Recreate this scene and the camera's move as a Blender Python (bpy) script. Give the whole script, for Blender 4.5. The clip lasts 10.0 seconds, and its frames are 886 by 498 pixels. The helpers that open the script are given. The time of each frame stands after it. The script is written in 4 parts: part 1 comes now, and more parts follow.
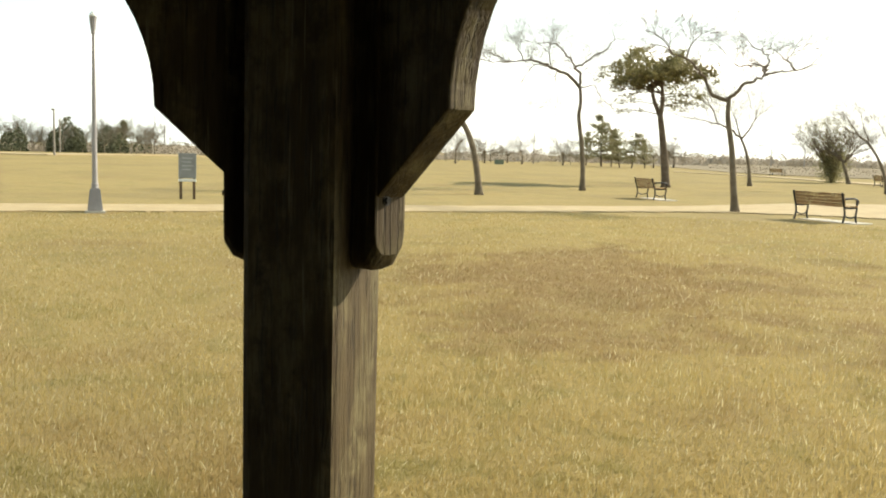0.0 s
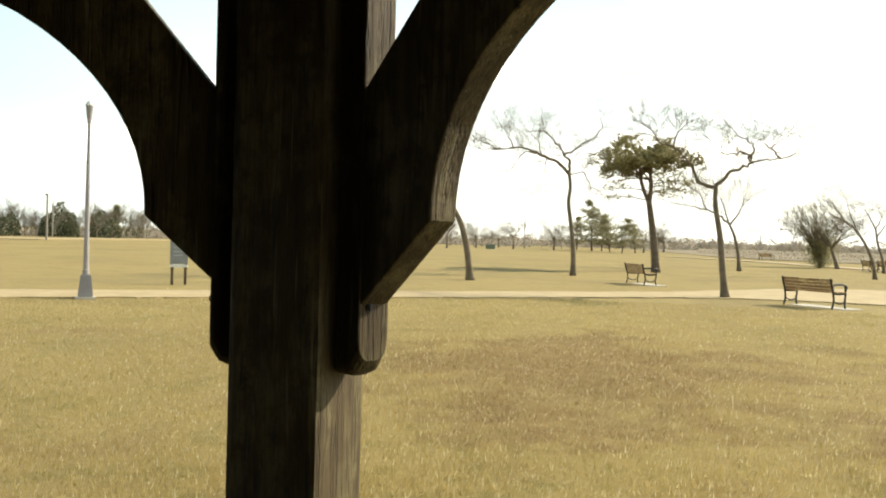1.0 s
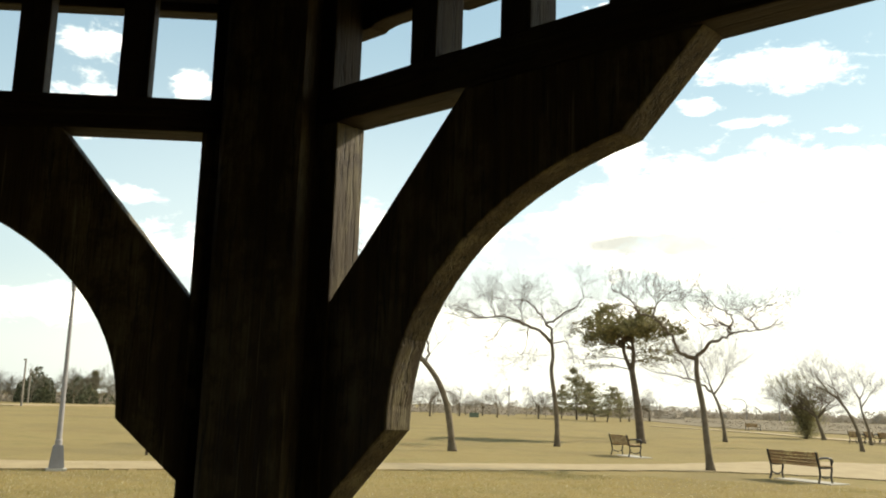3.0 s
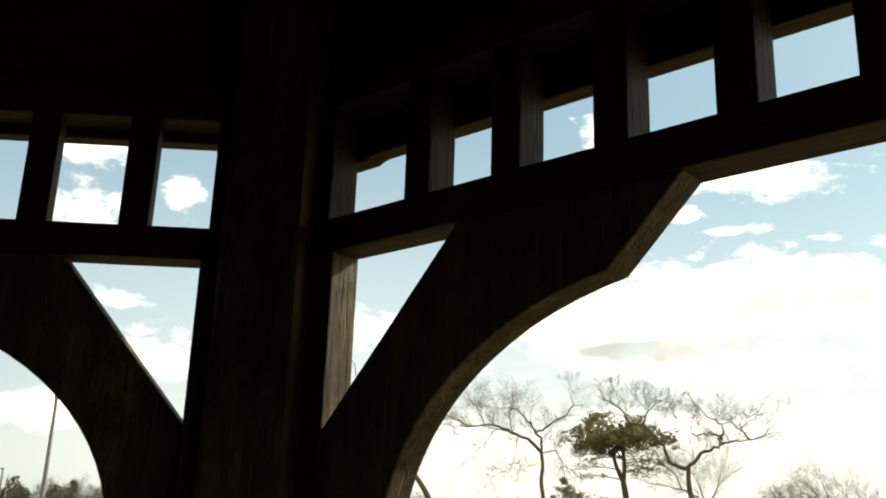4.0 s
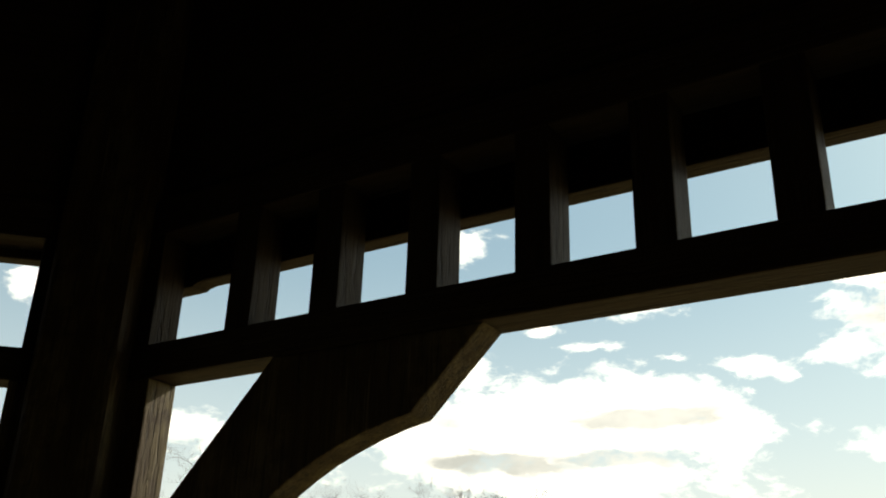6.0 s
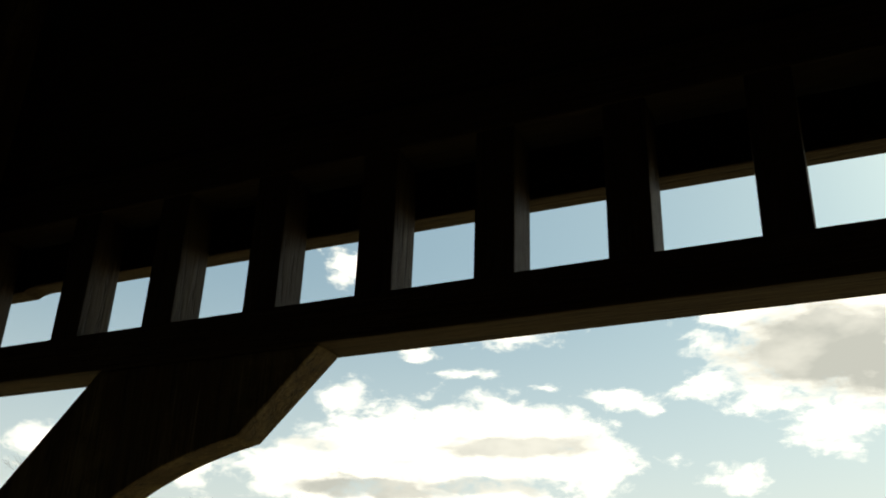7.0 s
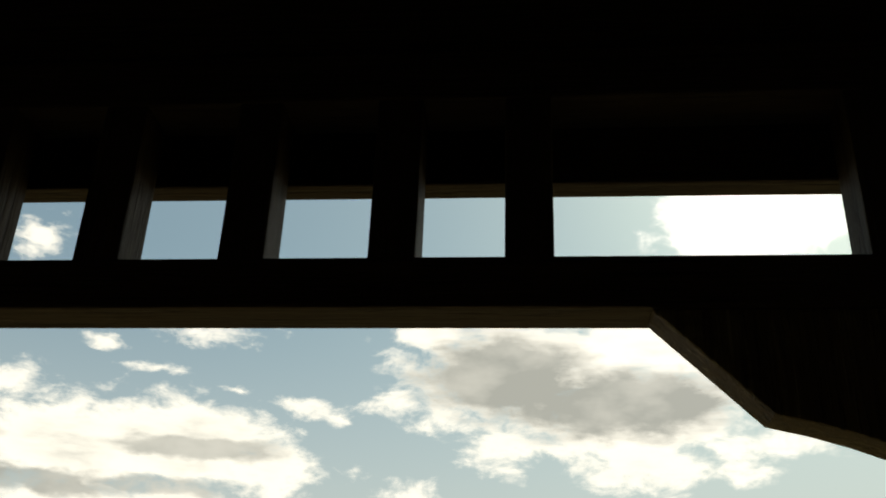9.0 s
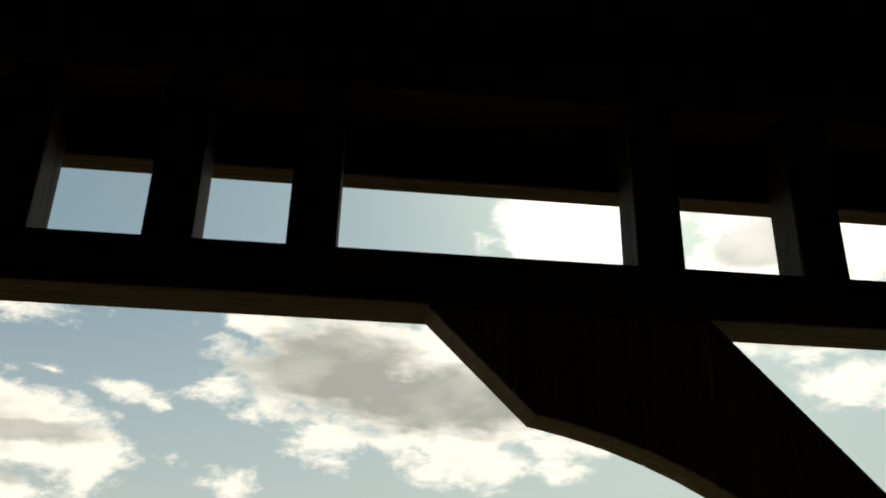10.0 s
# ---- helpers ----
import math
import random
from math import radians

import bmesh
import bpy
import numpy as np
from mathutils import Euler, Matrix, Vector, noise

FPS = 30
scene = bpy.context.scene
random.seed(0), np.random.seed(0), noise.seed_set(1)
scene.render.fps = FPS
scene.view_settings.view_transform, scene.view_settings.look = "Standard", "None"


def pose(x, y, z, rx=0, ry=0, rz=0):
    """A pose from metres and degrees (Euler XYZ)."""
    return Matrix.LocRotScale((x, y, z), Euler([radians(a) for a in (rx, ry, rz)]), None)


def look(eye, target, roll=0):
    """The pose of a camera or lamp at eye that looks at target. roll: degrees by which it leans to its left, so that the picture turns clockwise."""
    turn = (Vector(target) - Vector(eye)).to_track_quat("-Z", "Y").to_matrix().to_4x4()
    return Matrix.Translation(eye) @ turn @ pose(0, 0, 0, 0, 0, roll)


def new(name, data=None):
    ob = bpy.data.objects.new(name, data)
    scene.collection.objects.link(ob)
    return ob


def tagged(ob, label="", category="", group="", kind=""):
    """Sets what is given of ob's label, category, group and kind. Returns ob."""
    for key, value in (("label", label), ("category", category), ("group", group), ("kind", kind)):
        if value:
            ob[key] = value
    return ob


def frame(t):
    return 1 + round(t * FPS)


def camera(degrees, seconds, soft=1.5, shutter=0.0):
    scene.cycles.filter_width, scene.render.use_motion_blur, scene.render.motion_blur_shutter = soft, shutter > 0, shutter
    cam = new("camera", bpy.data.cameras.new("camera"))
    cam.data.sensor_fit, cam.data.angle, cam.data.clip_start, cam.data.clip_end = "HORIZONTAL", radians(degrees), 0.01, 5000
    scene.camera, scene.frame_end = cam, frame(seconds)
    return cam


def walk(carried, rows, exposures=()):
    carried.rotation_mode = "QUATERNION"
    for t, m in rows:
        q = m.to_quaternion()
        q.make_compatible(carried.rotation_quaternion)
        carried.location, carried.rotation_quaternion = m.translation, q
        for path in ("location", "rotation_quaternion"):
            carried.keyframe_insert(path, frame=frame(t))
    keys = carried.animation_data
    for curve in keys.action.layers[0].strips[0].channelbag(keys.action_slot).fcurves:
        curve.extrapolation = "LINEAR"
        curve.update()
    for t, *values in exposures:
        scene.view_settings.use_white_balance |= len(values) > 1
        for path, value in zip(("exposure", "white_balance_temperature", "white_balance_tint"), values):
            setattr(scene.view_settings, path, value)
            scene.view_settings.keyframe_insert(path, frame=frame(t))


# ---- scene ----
cam = camera(51.2, 10.0, soft=1.95)

PATH = [
    (0, (-0.205, 0.130, 1.549), (-1.5816, 1.5664, 1.3409), 1.57),
    (0.5, (-0.183, 0.114, 1.573), (-1.5525, 1.5671, 1.4494), 1.68),
    (1, (-0.166, 0.115, 1.597), (-1.5400, 1.5676, 1.5708), 1.60),
    (1.5, (-0.128, 0.109, 1.621), (-1.5060, 1.5564, 1.6967), 1.58),
    (2, (-0.092, 0.094, 1.644), (-1.4649, 1.5395, 1.8057), 1.67),
    (3.5, (-0.019, 0.034, 1.695), (-1.3358, 1.4739, 2.1319), 1.92),
    (4, (-0.004, 0.008, 1.716), (-1.2953, 1.4309, 2.2711), 1.98),
    (4.5, (0.025, -0.012, 1.740), (-1.2267, 1.4036, 2.3949), 2.20),
    (5, (0.054, -0.021, 1.749), (-1.1343, 1.4132, 2.4778), 2.27),
    (6.5, (0.145, 0.018, 1.764), (-0.7612, 1.6086, 2.5687), 1.95),
    (7, (0.171, 0.047, 1.770), (-0.6129, 1.6865, 2.6060), 2.11),
    (7.5, (0.209, 0.075, 1.776), (-0.4409, 1.7589, 2.6374), 2.22),
    (8, (0.237, 0.102, 1.778), (-0.2816, 1.8219, 2.6583), 2.73),
    (8.5, (0.273, 0.121, 1.786), (-0.0966, 1.8801, 2.6634), 2.56),
    (9, (0.311, 0.113, 1.784), (0.1204, 1.9039, 2.6545), 2.19),
    (9.5, (0.352, 0.119, 1.785), (0.3245, 1.9236, 2.6454), 1.62),
    (10, (0.393, 0.127, 1.790), (0.5498, 1.9231, 2.6550), 1.47),
]
EXPOSURES = [(0.0, 0.80), (1.0, 0.70), (2.2, 0.43), (3.4, 0.27), (4.5, 0.06), (5.2, 0.02), (6.5, -0.13), (8.0, -0.45), (10.0, -0.75)]
walk(cam, [(t, look(eye, target, roll)) for t, eye, target, roll in PATH], EXPOSURES)

# ---------------------------------------------------------------- light
SUN_AZ, SUN_EL = -21.0, 35.0          # degrees to the left of +y, and above the horizon
sun_dir = Vector((-math.sin(radians(SUN_AZ)) * math.cos(radians(SUN_EL)),
                  math.cos(radians(SUN_AZ)) * math.cos(radians(SUN_EL)), math.sin(radians(SUN_EL))))
sun_data = bpy.data.lights.new("sun", "SUN")
sun_data.energy, sun_data.angle, sun_data.color = 5.0, radians(0.6), (1.0, 0.91, 0.76)
sun = new("sun", sun_data)
sun.matrix_world = look(sun_dir * 50, (0, 0, 0))


class Graph:
    """A small helper to write node trees."""

    def __init__(self, tree):
        self.tree = tree
        tree.nodes.clear()

    def add(self, kind, values=None, **props):
        node = self.tree.nodes.new(kind)
        for key, value in props.items():
            setattr(node, key, value)
        for key, value in (values or {}).items():
            if isinstance(value, bpy.types.NodeSocket):
                self.tree.links.new(value, node.inputs[key])
            else:
                node.inputs[key].default_value = value
        return node

    def math(self, op, a, b=0.0, clamp=False):
        return self.add("ShaderNodeMath", {0: a, 1: b}, operation=op, use_clamp=clamp).outputs[0]

    def mix(self, fac, a, b, blend="MIX"):
        n = self.add("ShaderNodeMix", {"Factor": fac, 6: a, 7: b}, data_type="RGBA", blend_type=blend)
        return n.outputs[2]

    def noise(self, vec, scale, detail=4.0, rough=0.55, out="Fac", distortion=0.0):
        return self.add("ShaderNodeTexNoise", {"Vector": vec, "Scale": scale, "Detail": detail, "Roughness": rough, "Distortion": distortion}).outputs[out]

    def ramp(self, fac, *stops):
        n = self.add("ShaderNodeValToRGB", {"Fac": fac})
        e = n.color_ramp.elements
        while len(e) < len(stops):
            e.new(0.5)
        for el, (pos, col) in zip(e, stops):
            el.position, el.color = pos, (*col, 1.0) if len(col) == 3 else col
        return n.outputs["Color"]

    def span(self, v, lo, hi, to_lo=0.0, to_hi=1.0, smooth=True):
        return self.add("ShaderNodeMapRange", {0: v, 1: lo, 2: hi, 3: to_lo, 4: to_hi},
                        interpolation_type="SMOOTHSTEP" if smooth else "LINEAR").outputs[0]


# Clouds of the day: azimuth to the left of +y, elevation, half width, half height (degrees)
CLOUDS = [
    # the long bank
    (22.0, 12.9, 6.6, 2.6), (28.0, 12.3, 5.6, 2.6), (33.6, 11.0, 3.6, 1.9), (16.2, 11.8, 3.0, 1.8), (25.0, 9.2, 9.6, 1.6), (31.2, 15.5, 1.5, 0.8), (28.9, 14.5, 1.6, 0.9),
    # wisps over and beside it
    (23.2, 17.1, 1.9, 0.30), (27.0, 18.2, 1.3, 0.30), (21.3, 19.4, 2.3, 0.5), (14.2, 15.5, 1.7, 0.62), (18.3, 16.4, 0.7, 0.3), (12.3, 15.0, 0.8, 0.5), (11.4, 12.1, 0.8, 0.4),
    (7.3, 10.9, 1.5, 0.8), (40.0, 9.8, 1.2, 1.0),
    # the grey-bellied cloud before the sun
    (0.8, 18.2, 7.0, 3.5), (-6.0, 16.0, 8.0, 3.2), (6.6, 20.4, 3.0, 1.5), (8.2, 16.4, 2.0, 1.0), (5.4, 15.4, 2.4, 1.2), (2.0, 13.7, 2.2, 1.4), (-6.8, 12.9, 4.4, 1.8),
    (-12.6, 13.8, 4.2, 1.2), (-9.0, 20.2, 7.0, 3.0), (-13.2, 12.1, 1.8, 0.55),
    (-14.5, 26.8, 6.0, 2.8), (-14.0, 22.5, 5.0, 2.4), (-26.0, 24.8, 4.4, 2.4), (-32.0, 24.6, 4.0, 3.0), (-27.5, 19.6, 4.6, 1.6), (-29.8, 16.4, 2.6, 1.5),
    # the other side
    (23.0, 20.3, 4.2, 1.0), (31.7, 23.3, 1.5, 1.0), (64.3, 16.4, 2.6, 1.3), (64.4, 20.2, 2.3, 0.8), (58.9, 18.4, 1.2, 1.3), (62.3, 11.7, 1.7, 0.5), (59.6, 8.6, 2.5, 1.4),
    (66.0, 5.0, 4.0, 1.1), (47, 11.0, 4.0, 1.0), (29.0, 5.6, 5.0, 0.9), (20, 6.2, 4.0, 0.9), (12, 4.6, 6.0, 1.3), (40, 4.4, 4.0, 1.0),
]


# their shaded bellies: azimuth, elevation, half width, half height, depth
CORES = [(1.8, 17.9, 6.2, 2.9, 1.0), (-5.2, 16.4, 8.6, 2.4, 1.0), (-26, 25, 4.2, 1.8, 0.8), (20.4, 12.7, 5.6, 0.8, 0.85), (22.5, 10.4, 5.0, 0.65, 0.8),
         (29.2, 10.0, 6.4, 0.75, 0.9), (33.4, 12.4, 2.4, 0.5, 0.5), (63.6, 15.4, 2.0, 0.7, 0.4), (-28.5, 19.4, 4.4, 0.9, 0.7)]


def build_world():
    world = bpy.data.worlds.new("sky")
    world.use_nodes = True
    scene.world = world
    g = Graph(world.node_tree)
    sky = g.add("ShaderNodeTexSky", sky_type="NISHITA", sun_disc=False, sun_elevation=radians(SUN_EL), sun_rotation=radians(-SUN_AZ),
                air_density=1.0, dust_density=1.6, ozone_density=1.2)
    d = g.add("ShaderNodeTexCoord").outputs["Generated"]
    xyz = g.add("ShaderNodeSeparateXYZ", {0: d})
    az = g.math("MULTIPLY", g.math("ARCTAN2", g.math("MULTIPLY", xyz.outputs[0], -1.0), xyz.outputs[1]), 180 / math.pi)
    el = g.math("MULTIPLY", g.math("ARCSINE", xyz.outputs[2]), 180 / math.pi)
    # billows: the place in the sky is pushed about by noise, and finer noise eats into the edges
    sky_pt = g.add("ShaderNodeCombineXYZ", {0: az, 1: g.math("MULTIPLY", el, 1.9)}).outputs[0]
    w1 = g.add("ShaderNodeSeparateXYZ", {0: g.noise(sky_pt, 0.34, 4.0, 0.55, "Color")})
    fluff = g.noise(sky_pt, 0.36, 12.0, 0.66, distortion=0.30)
    billow = g.noise(sky_pt, 0.17, 4.0, 0.55)
    az2 = g.math("ADD", az, g.math("MULTIPLY", g.math("SUBTRACT", w1.outputs[0], 0.5), 2.6))
    el2 = g.math("ADD", el, g.math("MULTIPLY", g.math("SUBTRACT", w1.outputs[1], 0.5), 1.5))
    blobs = None
    for a, e, w, h in CLOUDS:
        u = g.math("DIVIDE", g.math("SUBTRACT", az2, a), w * 1.15)
        v = g.math("DIVIDE", g.math("SUBTRACT", el2, e), h * 1.15)
        c = g.math("MULTIPLY", max(0.4, min(1.0, h / 2.4)), g.math("SUBTRACT", 1.0, g.math("SQRT", g.math("ADD", g.math("MULTIPLY", u, u), g.math("MULTIPLY", v, v)))))
        if blobs is None:
            blobs = c
        else:
            blobs = g.math("SMOOTH_MAX", blobs, c)
            blobs.node.inputs[2].default_value = 0.2
    # the same weather goes on round the rest of the sky
    rest = g.math("MULTIPLY", g.math("SUBTRACT", g.noise(sky_pt, 0.05, 3.0, 0.55), 0.57), 5.0)
    here = g.span(g.math("ABSOLUTE", g.math("SUBTRACT", az, 22.0)), 46.0, 60.0, 1.0, 0.0)
    blobs = g.math("MAXIMUM", g.math("MAXIMUM", blobs, -1.5), g.math("SUBTRACT", rest, g.math("MULTIPLY", here, 20.0)))
    cover = g.math("ADD", blobs, g.math("MULTIPLY", g.math("SUBTRACT", fluff, 0.52), 1.75))
    mask = g.span(cover, -0.11, 0.40)
    thick = g.span(g.math("ADD", g.math("MULTIPLY", g.math("ADD", cover, blobs), 0.5), g.math("MULTIPLY", g.math("SUBTRACT", billow, 0.5), 1.2)), 0.24, 1.05)
    streak_pt = g.add("ShaderNodeCombineXYZ", {0: g.math("MULTIPLY", az, 0.45), 1: g.math("MULTIPLY", el, 2.0)}).outputs[0]
    streak = g.noise(streak_pt, 0.55, 5.0, 0.6)
    core = -1.0
    for a, e, w, h, depth in CORES:
        u = g.math("DIVIDE", g.math("SUBTRACT", az2, a), w)
        v = g.math("DIVIDE", g.math("SUBTRACT", el2, e), h)
        c = g.math("SUBTRACT", 1.0, g.math("SQRT", g.math("ADD", g.math("MULTIPLY", u, u), g.math("MULTIPLY", v, v))))
        c = g.math("MULTIPLY", g.span(g.math("ADD", c, g.math("MULTIPLY", g.math("SUBTRACT", g.math("ADD", streak, fluff), 1.0), 0.7)), -0.20, 0.46), depth)
        core = g.math("MAXIMUM", core, c)
    core = g.math("MULTIPLY", core, g.span(billow, 0.25, 0.75, 1.15, 0.75), clamp=True)
    thick = g.math("MAXIMUM", core, g.math("MULTIPLY", thick, g.span(streak, 0.35, 0.7, 0.10, 0.55)))
    near_sun = g.add("ShaderNodeVectorMath", {0: d, 1: tuple(sun_dir)}, operation="DOT_PRODUCT").outputs["Value"]
    glow = g.math("POWER", g.math("MAXIMUM", near_sun, 0.0), 120.0)
    white = g.mix(thick, (1.90, 1.80, 1.52, 1), (0.70, 0.70, 0.605, 1))
    white = g.mix(g.math("MULTIPLY", g.math("POWER", g.math("MAXIMUM", near_sun, 0.0), 34.0), g.math("SUBTRACT", 0.9, g.math("MULTIPLY", core, 0.75))), white, (3.0, 2.9, 2.7, 1))
    # milky air towards the horizon and the sun
    wide = g.math("POWER", g.math("MAXIMUM", near_sun, 0.0), 14.0)
    haze = g.math("ADD", g.math("ADD", g.span(el, 8.0, 2.0, 0.0, 0.25), g.math("MULTIPLY", g.span(el, 25.0, 1.0, 0.0, 0.80), g.span(near_sun, 0.02, 0.40, 0.42, 1.0))), g.math("ADD", g.math("MULTIPLY", glow, 0.07), g.math("MULTIPLY", wide, 0.01)), clamp=True)
    blue = g.mix(1.0, sky.outputs[0], (SKY_GAIN * 0.81, SKY_GAIN * 0.985, SKY_GAIN * 0.86, 1), "MULTIPLY")
    blue = g.mix(g.span(el, 28.0, 60.0, 0.45, 0.04), blue, (0.535, 0.735, 0.82, 1))
    ahead = g.span(near_sun, -0.45, 0.15)
    blue = g.mix(1.0, blue, g.mix(ahead, (0.62, 0.64, 0.68, 1), (1.04, 1.04, 1.04, 1)), "MULTIPLY")
    blue = g.mix(haze, blue, g.mix(ahead, (0.48, 0.53, 0.56, 1), g.mix(g.span(el, 14.0, 3.0), (0.98, 1.05, 0.96, 1), (1.08, 1.07, 0.90, 1))))
    colour = g.mix(mask, blue, white)
    back = g.add("ShaderNodeBackground", {"Color": colour, "Strength": 1.0})
    g.add("ShaderNodeOutputWorld", {"Surface": back.outputs[0]})


SKY_GAIN = 0.10
build_world()


# ---------------------------------------------------------------- materials
def material(name):
    m = bpy.data.materials.new(name)
    m.use_nodes = True
    return m, Graph(m.node_tree)


def finish(g, colour, rough=0.8, metal=0.0, bump=None, strength=0.4, distance=0.01, spec=0.5):
    b = g.add("ShaderNodeBsdfPrincipled", {"Base Color": colour, "Roughness": rough, "Metallic": metal, "Specular IOR Level": spec})
    if bump is not None:
        n = g.add("ShaderNodeBump", {"Height": bump, "Strength": strength, "Distance": distance})
        g.tree.links.new(n.outputs[0], b.inputs["Normal"])
    g.add("ShaderNodeOutputMaterial", {"Surface": b.outputs[0]})


def wood(name, dark, mid, light, along=2, scale=1.0, rough=0.70, strength=0.6, worn_share=0.58):
    """Weathered timber, its grain running along one axis of the object."""
    m, g = material(name)
    at = g.add("ShaderNodeTexCoord").outputs["Object"]
    off = g.math("MULTIPLY", g.add("ShaderNodeObjectInfo").outputs["Random"], 37.0)
    shift = g.add("ShaderNodeVectorMath", {0: at, 1: off}, operation="ADD").outputs[0]
    sc = [38.0 * scale] * 3
    sc[along] = 1.6 * scale
    grain_at = g.add("ShaderNodeMapping", {"Vector": shift, "Scale": sc}).outputs[0]
    grain = g.noise(grain_at, 1.0, 6.0, 0.6, distortion=0.4)
    fine = g.noise(grain_at, 4.5, 3.0, 0.6)
    blot = g.noise(shift, 3.2 * scale, 4.0, 0.6)
    worn_at = g.add("ShaderNodeMapping", {"Vector": shift, "Scale": [c * 0.16 if k != along else c for k, c in enumerate(sc)]}).outputs[0]
    worn = g.noise(worn_at, 1.6, 6.0, 0.65)
    col = g.ramp(grain, (0.25, dark), (0.5, mid), (0.78, light))
    col = g.mix(g.span(blot, 0.35, 0.7, 0.0, 0.4), col, (*[c * 0.6 for c in mid], 1))
    # silvered patches, broken up, and pale slanting scratches
    silver = g.math("MULTIPLY", g.span(worn, 0.44, 0.62), g.span(g.noise(shift, 16.0 * scale, 5.0, 0.7), 0.34, 0.58))
    tone = sum(light) / 3 * 2.6
    col = g.mix(g.math("MULTIPLY", silver, g.span(fine, 0.30, 0.55, 0.4 * worn_share, worn_share)), col, (tone * 1.26, tone * 1.06, tone * 0.50, 1))
    slant = g.add("ShaderNodeMapping", {"Vector": shift, "Rotation": (0.22, 0.27, 0.18), "Scale": [c * (2.6 if k != along else 2.2) for k, c in enumerate(sc)]}).outputs[0]
    col = g.mix(g.span(g.noise(slant, 1.0, 2.0, 0.5), 0.66, 0.74, 0.0, worn_share), col, (tone * 1.35, tone * 1.16, tone * 0.66, 1))
    crack = g.span(fine, 0.28, 0.40, 0.55, 1.0)
    col = g.mix(1.0, col, g.add("ShaderNodeCombineXYZ", {0: crack, 1: crack, 2: crack}).outputs[0], "MULTIPLY")
    # long weather checks along the grain
    check_at = g.add("ShaderNodeMapping", {"Vector": shift, "Scale": [c * (2.2 if k != along else 3.4) for k, c in enumerate(sc)]}).outputs[0]
    check = g.span(g.noise(check_at, 1.0, 4.0, 0.6, distortion=0.6), 0.34, 0.47, 0.0, 1.0)
    dark_line = g.math("ADD", 0.52, g.math("MULTIPLY", check, 0.48))
    col = g.mix(1.0, col, g.add("ShaderNodeCombineXYZ", {0: dark_line, 1: dark_line, 2: dark_line}).outputs[0], "MULTIPLY")
    height = g.math("ADD", g.math("ADD", grain, g.math("MULTIPLY", fine, 0.6)), g.math("MULTIPLY", check, 0.7))
    finish(g, col, rough, bump=height, strength=strength, distance=0.007, spec=0.35)
    return m


WOOD_Z = wood("weathered_timber", (0.040, 0.0245, 0.0085), (0.056, 0.0365, 0.0125), (0.096, 0.067, 0.024), 2)
# Darker copies of WOOD_Z: the shade under the eaves is in the colour.
SHADED_WOOD_Z = wood("shaded_timber", (0.0165, 0.0095, 0.0030), (0.0245, 0.0145, 0.0046), (0.036, 0.0220, 0.0072), 2, worn_share=0.3)
SHADED_WOOD_X = wood("shaded_weathered_timber_lengthwise", (0.0195, 0.0106, 0.0037), (0.0285, 0.0160, 0.0056), (0.043, 0.0250, 0.0090), 0, worn_share=0.3)
# Near-black base colour carries the shade of the ceiling.
SHADED_ROOF_WOOD = wood("shaded_roof_boards", (0.008, 0.0055, 0.003), (0.011, 0.008, 0.0045), (0.014, 0.010, 0.006), 0, 0.6)
SLAT_WOOD = wood("bench_slats", (0.17, 0.095, 0.036), (0.32, 0.18, 0.072), (0.43, 0.27, 0.12), 0)


def plain(name, a, b, scale=6.0, rough=0.8, metal=0.0, strength=0.3, fine=60.0, spec=0.4):
    m, g = material(name)
    at = g.add("ShaderNodeTexCoord").outputs["Object"]
    n = g.noise(at, scale, 6.0, 0.6)
    f = g.noise(at, fine, 3.0, 0.6)
    col = g.mix(g.span(n, 0.3, 0.7), (*a, 1), (*b, 1))
    col = g.mix(g.span(f, 0.3, 0.75, 0.0, 0.35), col, (*[c * 0.6 for c in a], 1))
    finish(g, col, rough, metal, f, strength, 0.004, spec)
    return m


BARK = plain("grey_bark", (0.135, 0.108, 0.072), (0.21, 0.17, 0.12), 3.0, 0.95, strength=0.8, fine=25.0, spec=0.1)
TWIG = plain("twig_bark", (0.115, 0.09, 0.057), (0.17, 0.135, 0.09), 3.0, 0.95, spec=0.1)
PINE_BARK = plain("pine_bark", (0.11, 0.085, 0.06), (0.18, 0.14, 0.10), 4.0, 0.95, strength=0.9, fine=18.0, spec=0.1)
IRON = plain("black_iron", (0.025, 0.024, 0.022), (0.045, 0.04, 0.036), 8.0, 0.5, 0.4)
LAMP_GREY = plain("grey_paint", (0.255, 0.235, 0.225), (0.335, 0.31, 0.295), 3.0, 0.55)
LAMP_TOP = plain("lamp_glass", (0.62, 0.62, 0.55), (0.72, 0.72, 0.64), 5.0, 0.25)
# Near-black only to cut the light bounced up into the pavilion.
LOW_BOUNCE_FLOOR = plain("low_bounce_floor", (0.010, 0.008, 0.006), (0.020, 0.016, 0.012), 2.0, 0.95, spec=0.1)
# Near-black, for the added panels that keep light out from behind.
BLOCKER_BOARD = wood("light_blocking_boards", (0.010, 0.0065, 0.0035), (0.014, 0.0095, 0.005), (0.019, 0.013, 0.0075), 0)
CONCRETE = plain("concrete", (0.40, 0.36, 0.29), (0.52, 0.48, 0.39), 2.0, 0.9)
SIGN_GREY = plain("sign_panel", (0.22, 0.225, 0.22), (0.29, 0.295, 0.285), 4.0, 0.85, spec=0.15)
SIGN_WHITE = plain("sign_strip", (0.66, 0.66, 0.62), (0.75, 0.75, 0.70), 4.0, 0.6)
POST_BROWN = plain("sign_post_wood", (0.09, 0.06, 0.035), (0.15, 0.10, 0.06), 6.0, 0.9)
